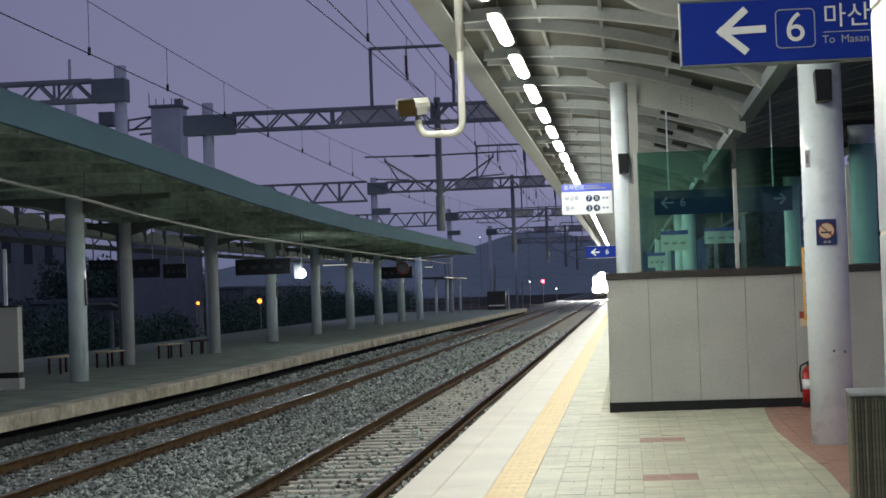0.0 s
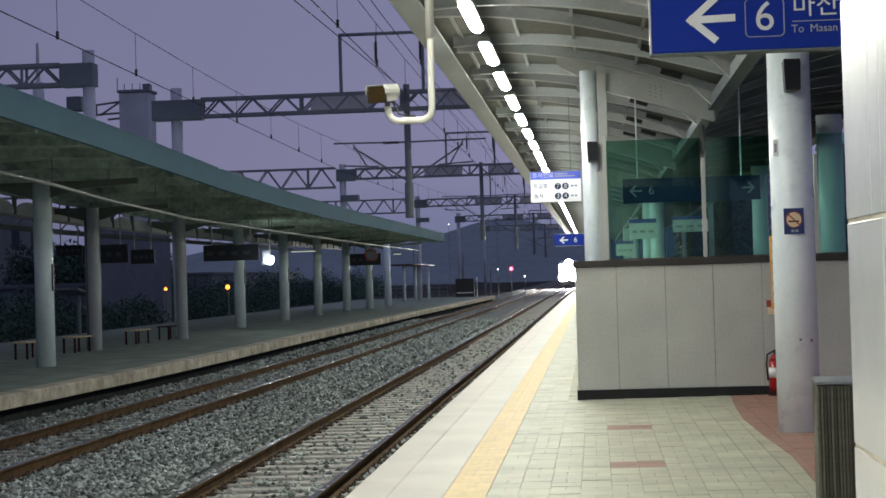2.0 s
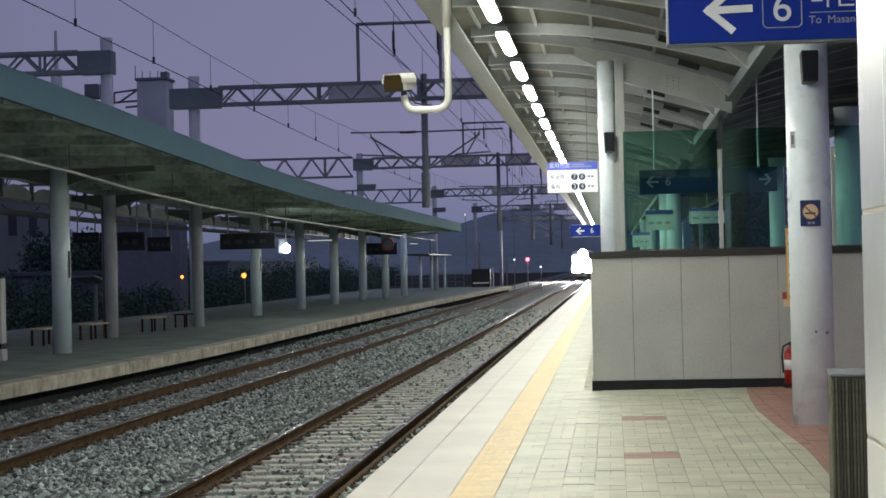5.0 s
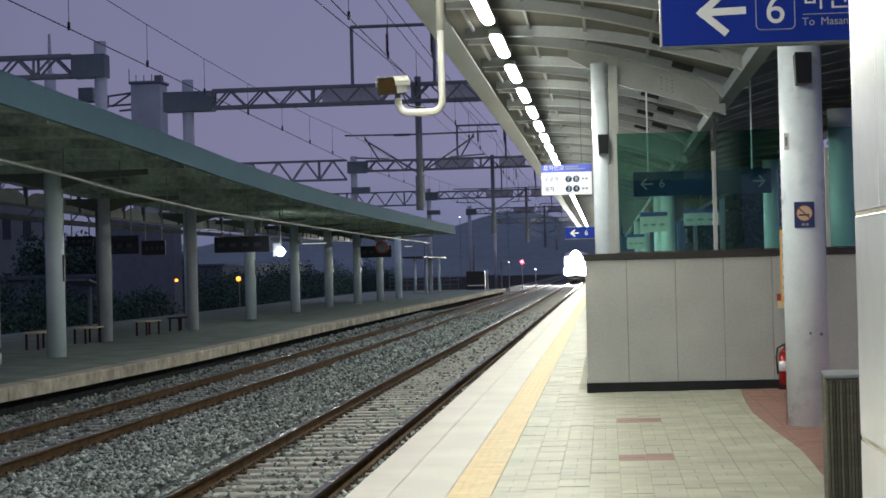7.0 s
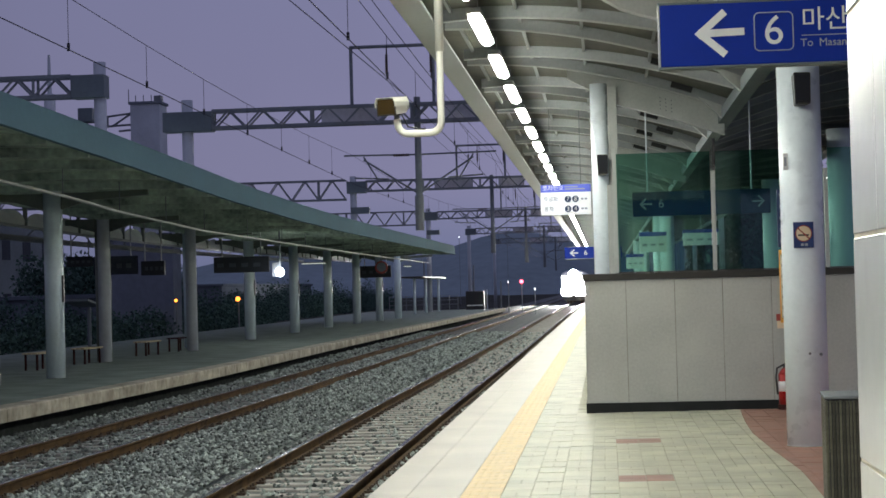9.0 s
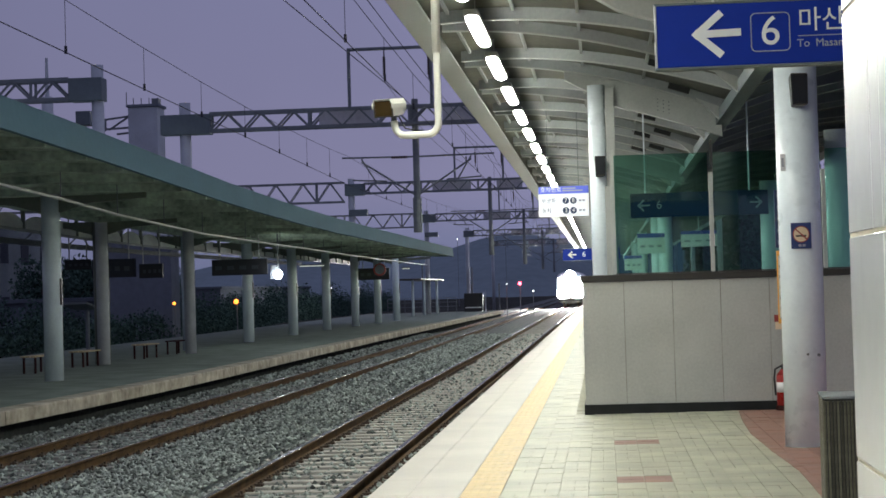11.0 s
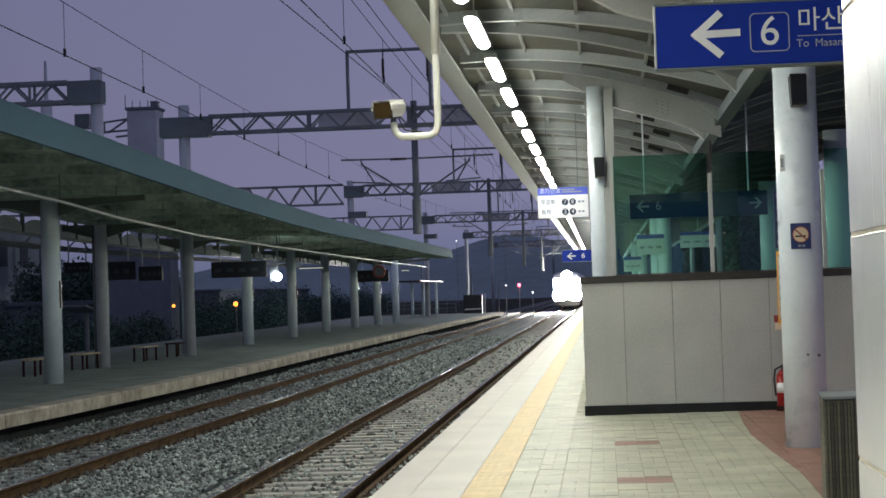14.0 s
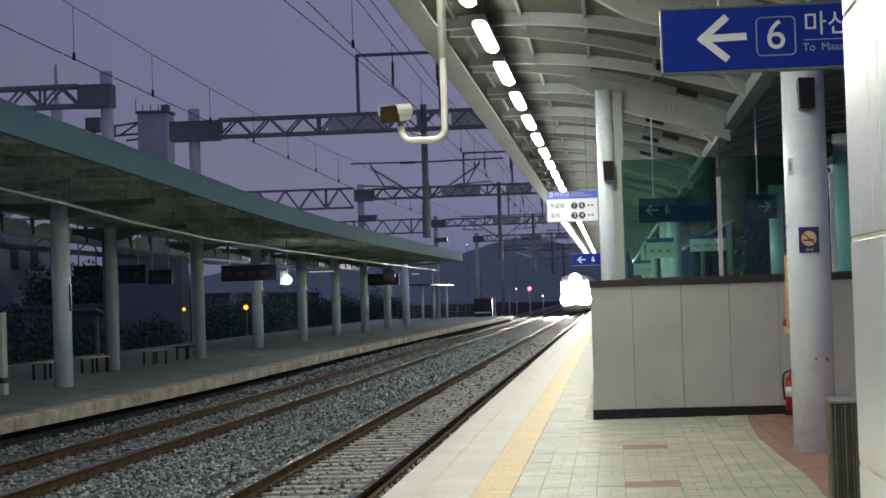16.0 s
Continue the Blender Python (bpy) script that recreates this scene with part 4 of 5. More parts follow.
FAR_COLS = ((-12.35, 39.8, 0), (-13.96, 49.5, 1), (-14.02, 60.3, 0), (-13.69, 69.0, 0), (-13.68, 79.0, 0), (-13.7, 88.9, 0), (-13.41, 97.2, 0), (-13.03, 104.0, 0), (-12.75, 111.0, 0))


def build_far_canopy():
    ca = thing("canopy", (0, 0, 0), "dark platform canopy with a grey green metal fascia", "canopy", kind="structure")
    E = -8.9
    prof = [(0.0, 0.0), (-0.1, 0.03), (-2.0, 0.10), (-4.7, 0.02), (-6.2, 0.28), (-7.4, 0.68), (-9.4, 1.22), (-9.5, 1.22)]
    bm = B()
    loft(bm, [[(E + x, y, fz(y) + z) for x, z in prof] + [(E + x, y, fz(y) + z + 0.12) for x, z in prof[::-1]] for y, _ in FAR_PROFILE], closed=True, caps=True)
    part("roof_deck", bm, M_fardeck, ca, "dull dark underside")
    bm = B()
    loft(bm, [[(E - 0.02, y, fz(y) - 0.10), (E + 0.05, y, fz(y) - 0.09), (E + 0.0, y, fz(y) + 0.42), (E - 0.1, y, fz(y) + 0.43), (E - 0.1, y, fz(y) - 0.02)] for y, _ in FAR_PROFILE], closed=True, caps=True)
    part("fascia", bm, M_farfascia, ca, "grey green sloping fascia")
    ys = [12 + 2.4 * i for i in range(40)]
    for y in ys:
        bm = B()
        loft(bm, [[(E + x, y - 0.05, fz(y) + z - 0.16), (E + x, y + 0.05, fz(y) + z - 0.16), (E + x, y + 0.05, fz(y) + z), (E + x, y - 0.05, fz(y) + z)] for x, z in prof[1:-1]], closed=True, caps=True)
        part("roof_rib", bm, M_fardeck, ca)
    bm = B()
    pts = [(-10.4, 14, 4.15), (-10.4, 22, 3.95), (-10.4, 29.4, 3.80), (-10.4, 34.2, 3.69), (-10.4, 38.3, 3.54), (-10.4, 46.6, 3.37), (-10.4, 58, 3.33), (-10.4, 81, 3.26), (-10.4, 107, 3.24)]
    tube(bm, pts, 0.032, 8)
    part("conduit", bm, M_rib, ca, "pale conduit catching the light", smooth=True)
    for p, q in zip(pts, pts[1:]):
        n = max(1, int((q[1] - p[1]) / 4))
        for i in range(n):
            k = i / n
            y = p[1] + (q[1] - p[1]) * k
            bm = B()
            rod(bm, (-10.4, y, p[2] + (q[2] - p[2]) * k), (-10.4, y, fz(y) + 0.05), 0.012, 6)
            part("hanger", bm, M_gantry, ca)
    # rear beam seen under the roof
    bm = B()
    loft(bm, [[(-18.2, y, fz(y) - 0.34), (-18.0, y, fz(y) - 0.34), (-18.0, y, fz(y) - 0.18), (-18.2, y, fz(y) - 0.18)] for y, _ in FAR_PROFILE], closed=True, caps=True)
    part("rear_beam", bm, M_gantry, ca)
    bm = B()
    loft(bm, [[(-18.2, y, fz(y) + 0.16), (-18.0, y, fz(y) + 0.16), (-18.0, y, fz(y) + 0.28), (-18.2, y, fz(y) + 0.28)] for y, _ in FAR_PROFILE], closed=True, caps=True)
    part("rear_beam", bm, M_gantry, ca)
    # pale arched infill sheets over a slim beam behind the columns, thin braces on the rear beam
    bm = B()
    loft(bm, [[(-15.06, y, fz(y) - 0.42), (-14.94, y, fz(y) - 0.42), (-14.94, y, fz(y) - 0.36), (-15.06, y, fz(y) - 0.36)] for y, _ in FAR_PROFILE], closed=True, caps=True)
    part("infill_beam", bm, M_rib, ca, "slim beam under the infill sheets")
    for k in range(32):
        y, z = 34.0 + 2.4 * k, fz(35.2 + 2.4 * k)
        bm = B()
        arc = [(2.3 * i / 10, -0.22 + 0.24 * math.sin(math.pi * i / 10) ** 0.5) for i in range(11)]
        loft(bm, [[(-15.0, y + dy, z + dz) for dy, dz in arc], [(-15.0, y + dy, z - 0.36) for dy, dz in arc]])
        part("infill_plate", bm, M_infill, ca, "pale arched milky infill sheet")
        bm = B()
        box(bm, -15.05, -14.95, y + 2.31, y + 2.39, z - 0.37, z + 0.12)
        part("infill_post", bm, M_olive, ca)
        bm = B()
        rod(bm, (-18.1, y - 0.1, z - 0.2), (-18.1, y + (1.1 if k % 2 else -1.1), z + 0.18), 0.025, 6)
        part("brace", bm, M_gantry, ca)
    for i, (x, y, dull) in enumerate(FAR_COLS):
        c = thing("column", (x, y, FAR_Z), "olive grey round canopy column" if dull else "pale grey round canopy column on the far platform", "column", "far platform columns")
        h = fz(y) - FAR_Z + 0.02
        bm = B()
        rod(bm, (0, 0, 0), (0, 0, h), 0.215, 28)
        part("shaft", bm, M_olive if dull else M_farcol, c, smooth=True)
        for s in (-1, 1):
            bm = B()
            loft(bm, [[(s * 0.2, -0.06, h - 0.42), (s * 0.2, 0.06, h - 0.42), (s * 0.2, 0.06, h - 0.05), (s * 0.2, -0.06, h - 0.05)],
                      [(s * 0.9, -0.06, h - 0.22), (s * 0.9, 0.06, h - 0.22), (s * 0.9, 0.06, h - 0.05), (s * 0.9, -0.06, h - 0.05)],
                      [(s * 2.2, -0.06, h - 0.14), (s * 2.2, 0.06, h - 0.14), (s * 2.2, 0.06, h - 0.02), (s * 2.2, -0.06, h - 0.02)]], closed=True, caps=True)
            part("bracket", bm, M_olive, c)
        bm = B()
        box(bm, 0.205, 0.235, -0.10, 0.02, 1.7, 2.3, 0.004)
        part("notice", bm, M_black, c, "narrow dark notice")
    for x, y in ((-13.62, 129.0), (-13.28, 133.8), (-13.0, 141.0)):
        c = thing("post", (x, y, FAR_Z), "thin pale shelter post on the far platform", "post", "shelter posts")
        bm = B()
        rod(bm, (0, 0, 0), (0, 0, 2.6), 0.10, 12)
        part("shaft", bm, M_farcol, c, smooth=True)
    sh = thing("shelter_roof", (-14.6, 126.0, 2.5), "low flat shelter roof on thin posts", "shelter")
    bm = B()
    box(bm, 0, 1.9, 0, 18, 0.0, 0.10, 0.02)
    part("slab", bm, M_cap, sh)


def build_far_things():
    faded = mat("faded lettering", (0.05, 0.055, 0.07), 0.6)

    def hang(x, y, z, w, h, label, face=M_farsign):
        s = thing("hanging_sign", (x, y, z), label, "sign", "far platform signs")
        bm = B()
        box(bm, 0, w, 0, 0.16, 0, h, 0.01)
        part("sign_face", bm, face, s)
        for i in range(4):
            bm = B()
            box(bm, 0.12 + i * w * 0.22, 0.12 + i * w * 0.22 + w * 0.12, -0.006, -0.001, h * 0.35, h * 0.6)
            part("text_bar", bm, faded, s)
        for k in (0.15, 0.85):
            bm = B()
            rod(bm, (w * k, 0.08, h), (w * k, 0.08, fz(y) - z + (0.1 if x > -14.5 else 0.55)), 0.02, 6)
            part("hanger", bm, M_rib, s)
    hang(-15.75, 52, 2.62, 0.75, 0.3, "small dark unlit sign hung under the far canopy")
    hang(-14.95, 52, 2.36, 1.3, 0.54, "dull grey unlit sign hung under the far canopy", M_window)
    hang(-13.53, 52, 2.31, 0.70, 0.42, "short dark unlit sign hung under the far canopy")
    hang(-13.55, 62, 2.44, 1.95, 0.55, "long dark sign hung under the far canopy")
    hang(-12.5, 92, 2.35, 1.6, 0.6, "dark sign hung under the far canopy")
    l = thing("platform_lamp", (-11.2, 61.9, 2.42), "round glowing white lamp beside the hanging sign", "lamp")
    bm = B()
    bmesh.ops.create_uvsphere(bm, u_segments=20, v_segments=12, radius=0.15)
    part("globe", bm, M_platlamp, l, smooth=True)
    bm = B()
    rod(bm, (0, 0.05, 0.1), (0, 0.05, 1.5), 0.03, 8)
    box(bm, -0.28, -0.03, 0.03, 0.07, -0.16, 0.34, 0.006)
    part("arm", bm, M_gantry, l)
    cl = thing("clock_sign", (-11.2, 90.5, 2.55), "round faded red edged sign hung under the canopy", "sign")
    bm = B()
    rod(bm, (0, 0, 0.3), (0, 0.1, 0.3), 0.32, 24)
    part("disc", bm, M_signred, cl)
    bm = B()
    rod(bm, (0, -0.012, 0.3), (0, -0.002, 0.3), 0.24, 24)
    part("face", bm, M_build2, cl)
    bm = B()
    rod(bm, (0, 0.05, 0.6), (0, 0.05, 1.35), 0.02, 6)
    part("hanger", bm, M_gantry, cl)
    for x, y, w in ((-14.2, 84.0, 1.2), (-11.9, 95.0, 0.5), (-11.6, 104.0, 0.5)):
        d = thing("tube_light", (x, y, 3.02), "dim slim tube light under the far canopy", "tube light", "far canopy tube lights")
        bm = B()
        box(bm, 0, w, 0, 0.06, 0.032, 0.08, 0.006)
        part("housing", bm, M_gantry, d)
        bm = B()
        rod(bm, (0.03, 0.03, 0.01), (w - 0.03, 0.03, 0.01), 0.02, 8)
        part("tube", bm, M_dimtube, d, "faint white tube")
        for k in (0.2, 0.8):
            bm = B()
            rod(bm, (w * k, 0.03, 0.08), (w * k, 0.03, fz(y) - 3.02 + 0.05), 0.012, 6)
            part("hanger", bm, M_gantry, d)
    k = thing("trackside_board", (-18.0, 61.2, -0.95), "slanted pale board on a post behind the far platform", "board")
    bm = B()
    bar(bm, (0, -0.9, 2.58), (0, 0.85, 2.36), 0.9, 0.08)
    part("panel", bm, M_build2, k)
    bm = B()
    rod(bm, (0, 0.75, 0), (0, 0.75, 2.38), 0.07, 10)
    part("post", bm, M_build2, k)
    # benches
    for x, y, red in ((-14.25, 44.6, 0), (-14.0, 47.9, 0), (-13.75, 53.4, 0), (-13.6, 56.9, 1)):
        b = thing("bench", (x, y, FAR_Z), "low platform bench with timber top and dark red legs", "bench", "far platform benches")
        for i in range(3):
            bm = B()
            box(bm, -0.6, 0.6, -0.2 + i * 0.14, -0.08 + i * 0.14, 0.40, 0.44, 0.008)
            part("slat", bm, M_benchred if red else M_wood, b)
        for sx in (-0.48, 0.48):
            for sy in (-0.15, 0.16):
                bm = B()
                box(bm, sx - 0.025, sx + 0.025, sy - 0.025, sy + 0.025, 0.0, 0.4, 0.006)
                part("leg", bm, M_benchred, b)
        b.rotation_euler.z = radians(82)
    # parapet block with a steel post
    p = thing("stair_parapet", (-16.5, 36.7, FAR_Z), "grey parapet block with a dark band on the far platform", "wall")
    bm = B()
    box(bm, 0, 3.82, 0, 0.3, 0.36, 1.72, 0.01)
    part("upper_panel", bm, M_panel, p)
    bm = B()
    box(bm, 0, 3.80, 0.01, 0.29, 0.24, 0.36)
    part("band", bm, M_dark, p)
    bm = B()
    box(bm, 0, 3.83, -0.01, 0.31, 0.0, 0.24, 0.01)
    part("plinth", bm, M_panel, p)
    bm = B()
    box(bm, 0, 3.84, -0.02, 0.32, 1.722, 1.76, 0.006)
    part("coping", bm, M_cap, p)
    bm = B()
    box(bm, 3.50, 3.57, 0.1, 0.16, 1.76, 2.95, 0.006)
    part("post", bm, M_white, p)
    # platform end furniture
    e = thing("cabinet", (-11.3, 146.5, FAR_Z), "dark trackside cabinet at the platform end", "cabinet")
    bm = B()
    box(bm, 0, 1.5, 0, 0.5, 0.0, 1.5, 0.02)
    part("body", bm, M_black, e)
    bm = B()
    box(bm, 0.1, 1.4, -0.02, 0.0, 0.3, 0.38)
    part("plate", bm, M_signwhite, e)
    bm = B()
    rod(bm, (1.75, 0, 0), (1.75, 0, 1.6), 0.03, 8)
    part("marker_post", bm, M_white, e)
    f = thing("railing", (-17.5, 146.0, FAR_Z), "thin dark railing across the platform end", "railing")
    for i in range(9):
        bm = B()
        rod(bm, (i * 0.7, 0, 0), (i * 0.7, 0, 1.2), 0.025, 6)
        part("post", bm, M_gantry, f)
    for z in (0.5, 0.85, 1.2):
        bm = B()
        rod(bm, (0, 0, z), (5.6, 0, z), 0.02, 6)
        part("rail", bm, M_gantry, f)


# ---- overhead line ----
def lattice(x0, x1, z0, z1, step):
    """Planar truss of twin faces with chords and diagonals."""
    bm = B()
    for y in (-0.22, 0.22):
        for z in (z0, z1):
            bar(bm, (x0, y, z), (x1, y, z), 0.10, 0.10)
        n = max(2, round((x1 - x0) / step))
        d = (x1 - x0) / n
        for i in range(n):
            a, b = x0 + i * d, x0 + (i + 1) * d
            m = (a + b) / 2
            bar(bm, (a, y, z0), (m, y, z1), 0.055, 0.055)
            bar(bm, (m, y, z1), (b, y, z0), 0.055, 0.055)
            if i % 3 == 0:
                bar(bm, (a, y, z0), (a, y, z1), 0.07, 0.05)
    return bm


def build_portals():
    for k, y in enumerate((57.0, 98.0, 140.0, 182.0, 224.0)):
        px, b0, b1, up = (-13.2, -13.95, -12.35, 0.0) if k == 0 else (-13.57, -13.9, -12.85, 0.1)
        dx = -5.78 if k == 0 else -5.98
        g = thing("catenary_portal", (0, y, 0), "dark steel lattice portal carrying the overhead line", "catenary portal", "overhead line portals")
        bm = B()
        rod(bm, (px, 0, -0.95), (px, 0, 7.95), 0.18, 20)
        part("post", bm, M_post, g, "pale round concrete post", smooth=True)
        bm = B()
        rod(bm, (9.0, 0, -0.95), (9.0, 0, 7.95), 0.22, 16)
        part("post", bm, M_post, g, smooth=True)
        bm = B()
        box(bm, b0, b1, -0.28, 0.28, 6.92 + up, 7.56 + up, 0.02)
        part("beam_end", bm, M_plate, g, "solid plated beam end")
        part("lattice_beam", lattice(b1, 9.0, 7.02 + up, 7.56 + up, 1.05), M_gantry, g)
        for x0, x1 in ((-8.85, -6.95), (-4.9, -3.6)) if k == 0 else ((-9.1, -7.0), (-5.6, -4.2)):
            bm = B()
            box(bm, x0, x1, -0.012, 0.012, 7.07 + up, 7.51 + up, 0.004)
            part("web_plate", bm, M_webplate, g, "grey plate inside the lattice")
        bm = B()
        rod(bm, (dx, 0, 3.6), (dx, 0, 7.80), 0.105, 12)
        part("drop_post", bm, M_gantry, g)
        bm = B()
        rod(bm, (dx, 0, 3.56), (dx, 0, 4.66), 0.14, 12)
        part("post_sleeve", bm, M_gantry, g)
        for s, tx in ((-1, -8.15), (1, -3.3)):
            arm = B()
            rod(arm, (dx, 0, 5.97), (tx, 0, 6.0), 0.028, 8)
            rod(arm, (dx, 0, 4.72), (dx + s * 1.75, 0, 5.85), 0.03, 8)
            rod(arm, (dx + s * 1.3, 0, 5.2), (dx + s * 1.75, 0, 5.95), 0.025, 6)
            rod(arm, (dx + s * 0.95, 0, 5.22), (dx + s * 2.05, 0, 5.28), 0.025, 6)
            a = part("cantilever", arm, M_gantry, g)
            ins = B()
            prof = [(0.28, 0.02)] + [(0.30 + i * 0.038, 0.055 if i % 2 == 0 else 0.025) for i in range(13)] + [(0.80, 0.02)]
            loft(ins, [[(dx + s * o, r * math.cos(radians(30 * q)), 5.967 + r * math.sin(radians(30 * q))) for q in range(12)] for o, r in prof], closed=True, caps=True)
            if s < 0:
                part("insulator", ins, M_insul, a)
            else:
                ins.free()
        fr = B()
        for x in (-7.86, -5.23):
            rod(fr, (x, 0, 7.56), (x, 0, 9.45), 0.055, 8)
        rod(fr, (-7.9, 0, 9.45), (-5.2, 0, 9.45), 0.055, 8)
        part("feeder_frame", fr, M_gantry, g)
        for x in (-6.72, -5.3):
            ins = B()
            rod(ins, (x, 0, 9.4), (x, 0, 8.4), 0.018, 6)
            prof = [(9.2, 0.019)] + [(9.17 - i * 0.036, 0.06 if i % 2 == 0 else 0.028) for i in range(17)] + [(8.56, 0.019)]
            loft(ins, [[(x + r * math.cos(radians(36 * q)), r * math.sin(radians(36 * q)), z) for q in range(10)] for z, r in prof], closed=True, caps=True)
            part("insulator_string", ins, M_insul, g)
    g = thing("catenary_portal", (0, 49.0, 0), "dark steel lattice portal over the tracks behind the far platform", "catenary portal", "overhead line portals")
    bm = B()
    rod(bm, (-13.79, 0, -0.95), (-13.79, 0, 8.22), 0.17, 20)
    part("post", bm, M_post, g, smooth=True)
    bm = B()
    rod(bm, (-38, 0, -0.95), (-38, 0, 8.15), 0.20, 16)
    part("post", bm, M_post, g, smooth=True)
    bm = B()
    box(bm, -14.55, -13.60, -0.28, 0.28, 7.22, 7.86, 0.02)
    part("beam_end", bm, M_plate, g)
    part("lattice_beam", lattice(-38, -14.55, 7.29, 7.84, 1.05), M_gantry, g)
    for y in (98.0, 140.0):
        g = thing("catenary_portal", (0, y, 0), "deep steel lattice portal over the tracks behind the far platform", "catenary portal", "overhead line portals")
        bm = B()
        rod(bm, (-38, 0, -0.95), (-38, 0, 7.9), 0.20, 16)
        part("post", bm, M_post, g, smooth=True)
        part("lattice_beam", lattice(-38, -13.98, 6.7, 7.75, 1.5), M_gantry, g)
        bm = B()
        box(bm, -13.7, -12.7, -0.28, 0.28, 5.9, 6.25, 0.02)
        part("collar", bm, M_plate, g)
    for x, y, h in ((-17.4, 56.0, 9.0),):
        p = thing("utility_pole", (x, y, 0), "tapered pale pole with a thin spike", "pole")
        bm = B()
        rod(bm, (0, 0, -0.95), (0, 0, h - 0.8), 0.24, 16, 0.18)
        part("shaft", bm, M_post, p, smooth=True)
        bm = B()
        rod(bm, (0, 0, h - 0.8), (0, 0, h + 0.45), 0.075, 8, 0.04)
        part("spike", bm, M_post, p)


SPANS = (15.0, 57.0, 98.0, 140.0, 182.0, 224.0, 266.0)


def strung(xs, z, sag):
    """Points of a wire that hangs in spans between the portals."""
    pts = []
    for j, (a, b) in enumerate(zip(SPANS, SPANS[1:])):
        for i in range(9):
            k = i / 9
            pts.append((xs[j] + (xs[j + 1] - xs[j]) * k, a + (b - a) * k, z - sag * 4 * k * (1 - k)))
    return pts


def build_wires():
    for xs in ((-7.08, -7.95, -7.5, -7.9, -7.5, -7.9, -7.7), (-3.33, -3.55, -3.9, -3.6, -3.9, -3.6, -3.73)):
        w = thing("overhead_wire", (0, 0, 0), "thin dark contact and messenger wires with droppers", "overhead wire", "overhead wires")
        for z, sag, r in ((5.13, 0.0, 0.008), (6.05, 0.27, 0.006)):
            bm = B()
            tube(bm, strung(xs, z, sag), r, 5)
            part("wire", bm, M_wire, w)
        low, high = strung(xs, 5.13, 0.0), strung(xs, 6.05, 0.27)
        for i, (p, q) in enumerate(zip(low, high)):
            if i % 9 and p[1] < 150:
                bm = B()
                rod(bm, p, q, 0.0045, 4)
                part("dropper", bm, M_wire, w)
                bm = B()
                rod(bm, (p[0], p[1], p[2] - 0.02), (p[0], p[1], p[2] + 0.09), 0.022, 6)
                part("clamp", bm, M_wire, w)
    w = thing("overhead_wire", (0, 0, 0), "thin dark auxiliary wire joining the contact wire", "overhead wire", "overhead wires")
    bm = B()
    tube(bm, [(-3.80, 12, 5.22), (-3.62, 21, 5.16), (-3.42, 31.5, 5.13)], 0.007, 5)
    part("wire", bm, M_wire, w)
    w = thing("overhead_wire", (0, 0, 0), "thin dark second messenger wire", "overhead wire", "overhead wires")
    bm = B()
    tube(bm, strung((-3.20, -3.40, -3.75, -3.45, -3.75, -3.45, -3.6), 6.07, 0.20), 0.007, 5)
    part("wire", bm, M_wire, w)
    for x, z in ((-6.72, 8.4), (-5.3, 8.4)):
        w = thing("feeder_wire", (0, 0, 0), "thin dark feeder wire strung on from the portals", "overhead wire", "overhead wires")
        bm = B()
        tube(bm, [p for p in strung((x,) * 7, z, 0.6) if p[1] > 56], 0.008, 5)
        part("wire", bm, M_wire, w)


# ---- distance ----
def clump(bm, c, r, n, rng, leaf=0.35):
    """Leaf clumps: small tilted quads scattered through a lumpy volume."""
    for _ in range(n):
        d = Vector((rng.gauss(0, 1), rng.gauss(0, 1), rng.gauss(0, 1)))
        d.normalize()
        p = Vector(c) + Vector((d.x * r[0], d.y * r[1], d.z * r[2])) * rng.uniform(0.45, 1.0)
        a = Vector((rng.uniform(-1, 1), rng.uniform(-1, 1), rng.uniform(-1, 1))).normalized()
        b = a.cross(Vector((rng.uniform(-1, 1), rng.uniform(-1, 1), rng.uniform(-1, 1)))).normalized()
        s = leaf * rng.uniform(0.6, 1.3)
        bm.faces.new([bm.verts.new(p + s * q) for q in (a, b * 0.6, -a, -b * 0.6)])


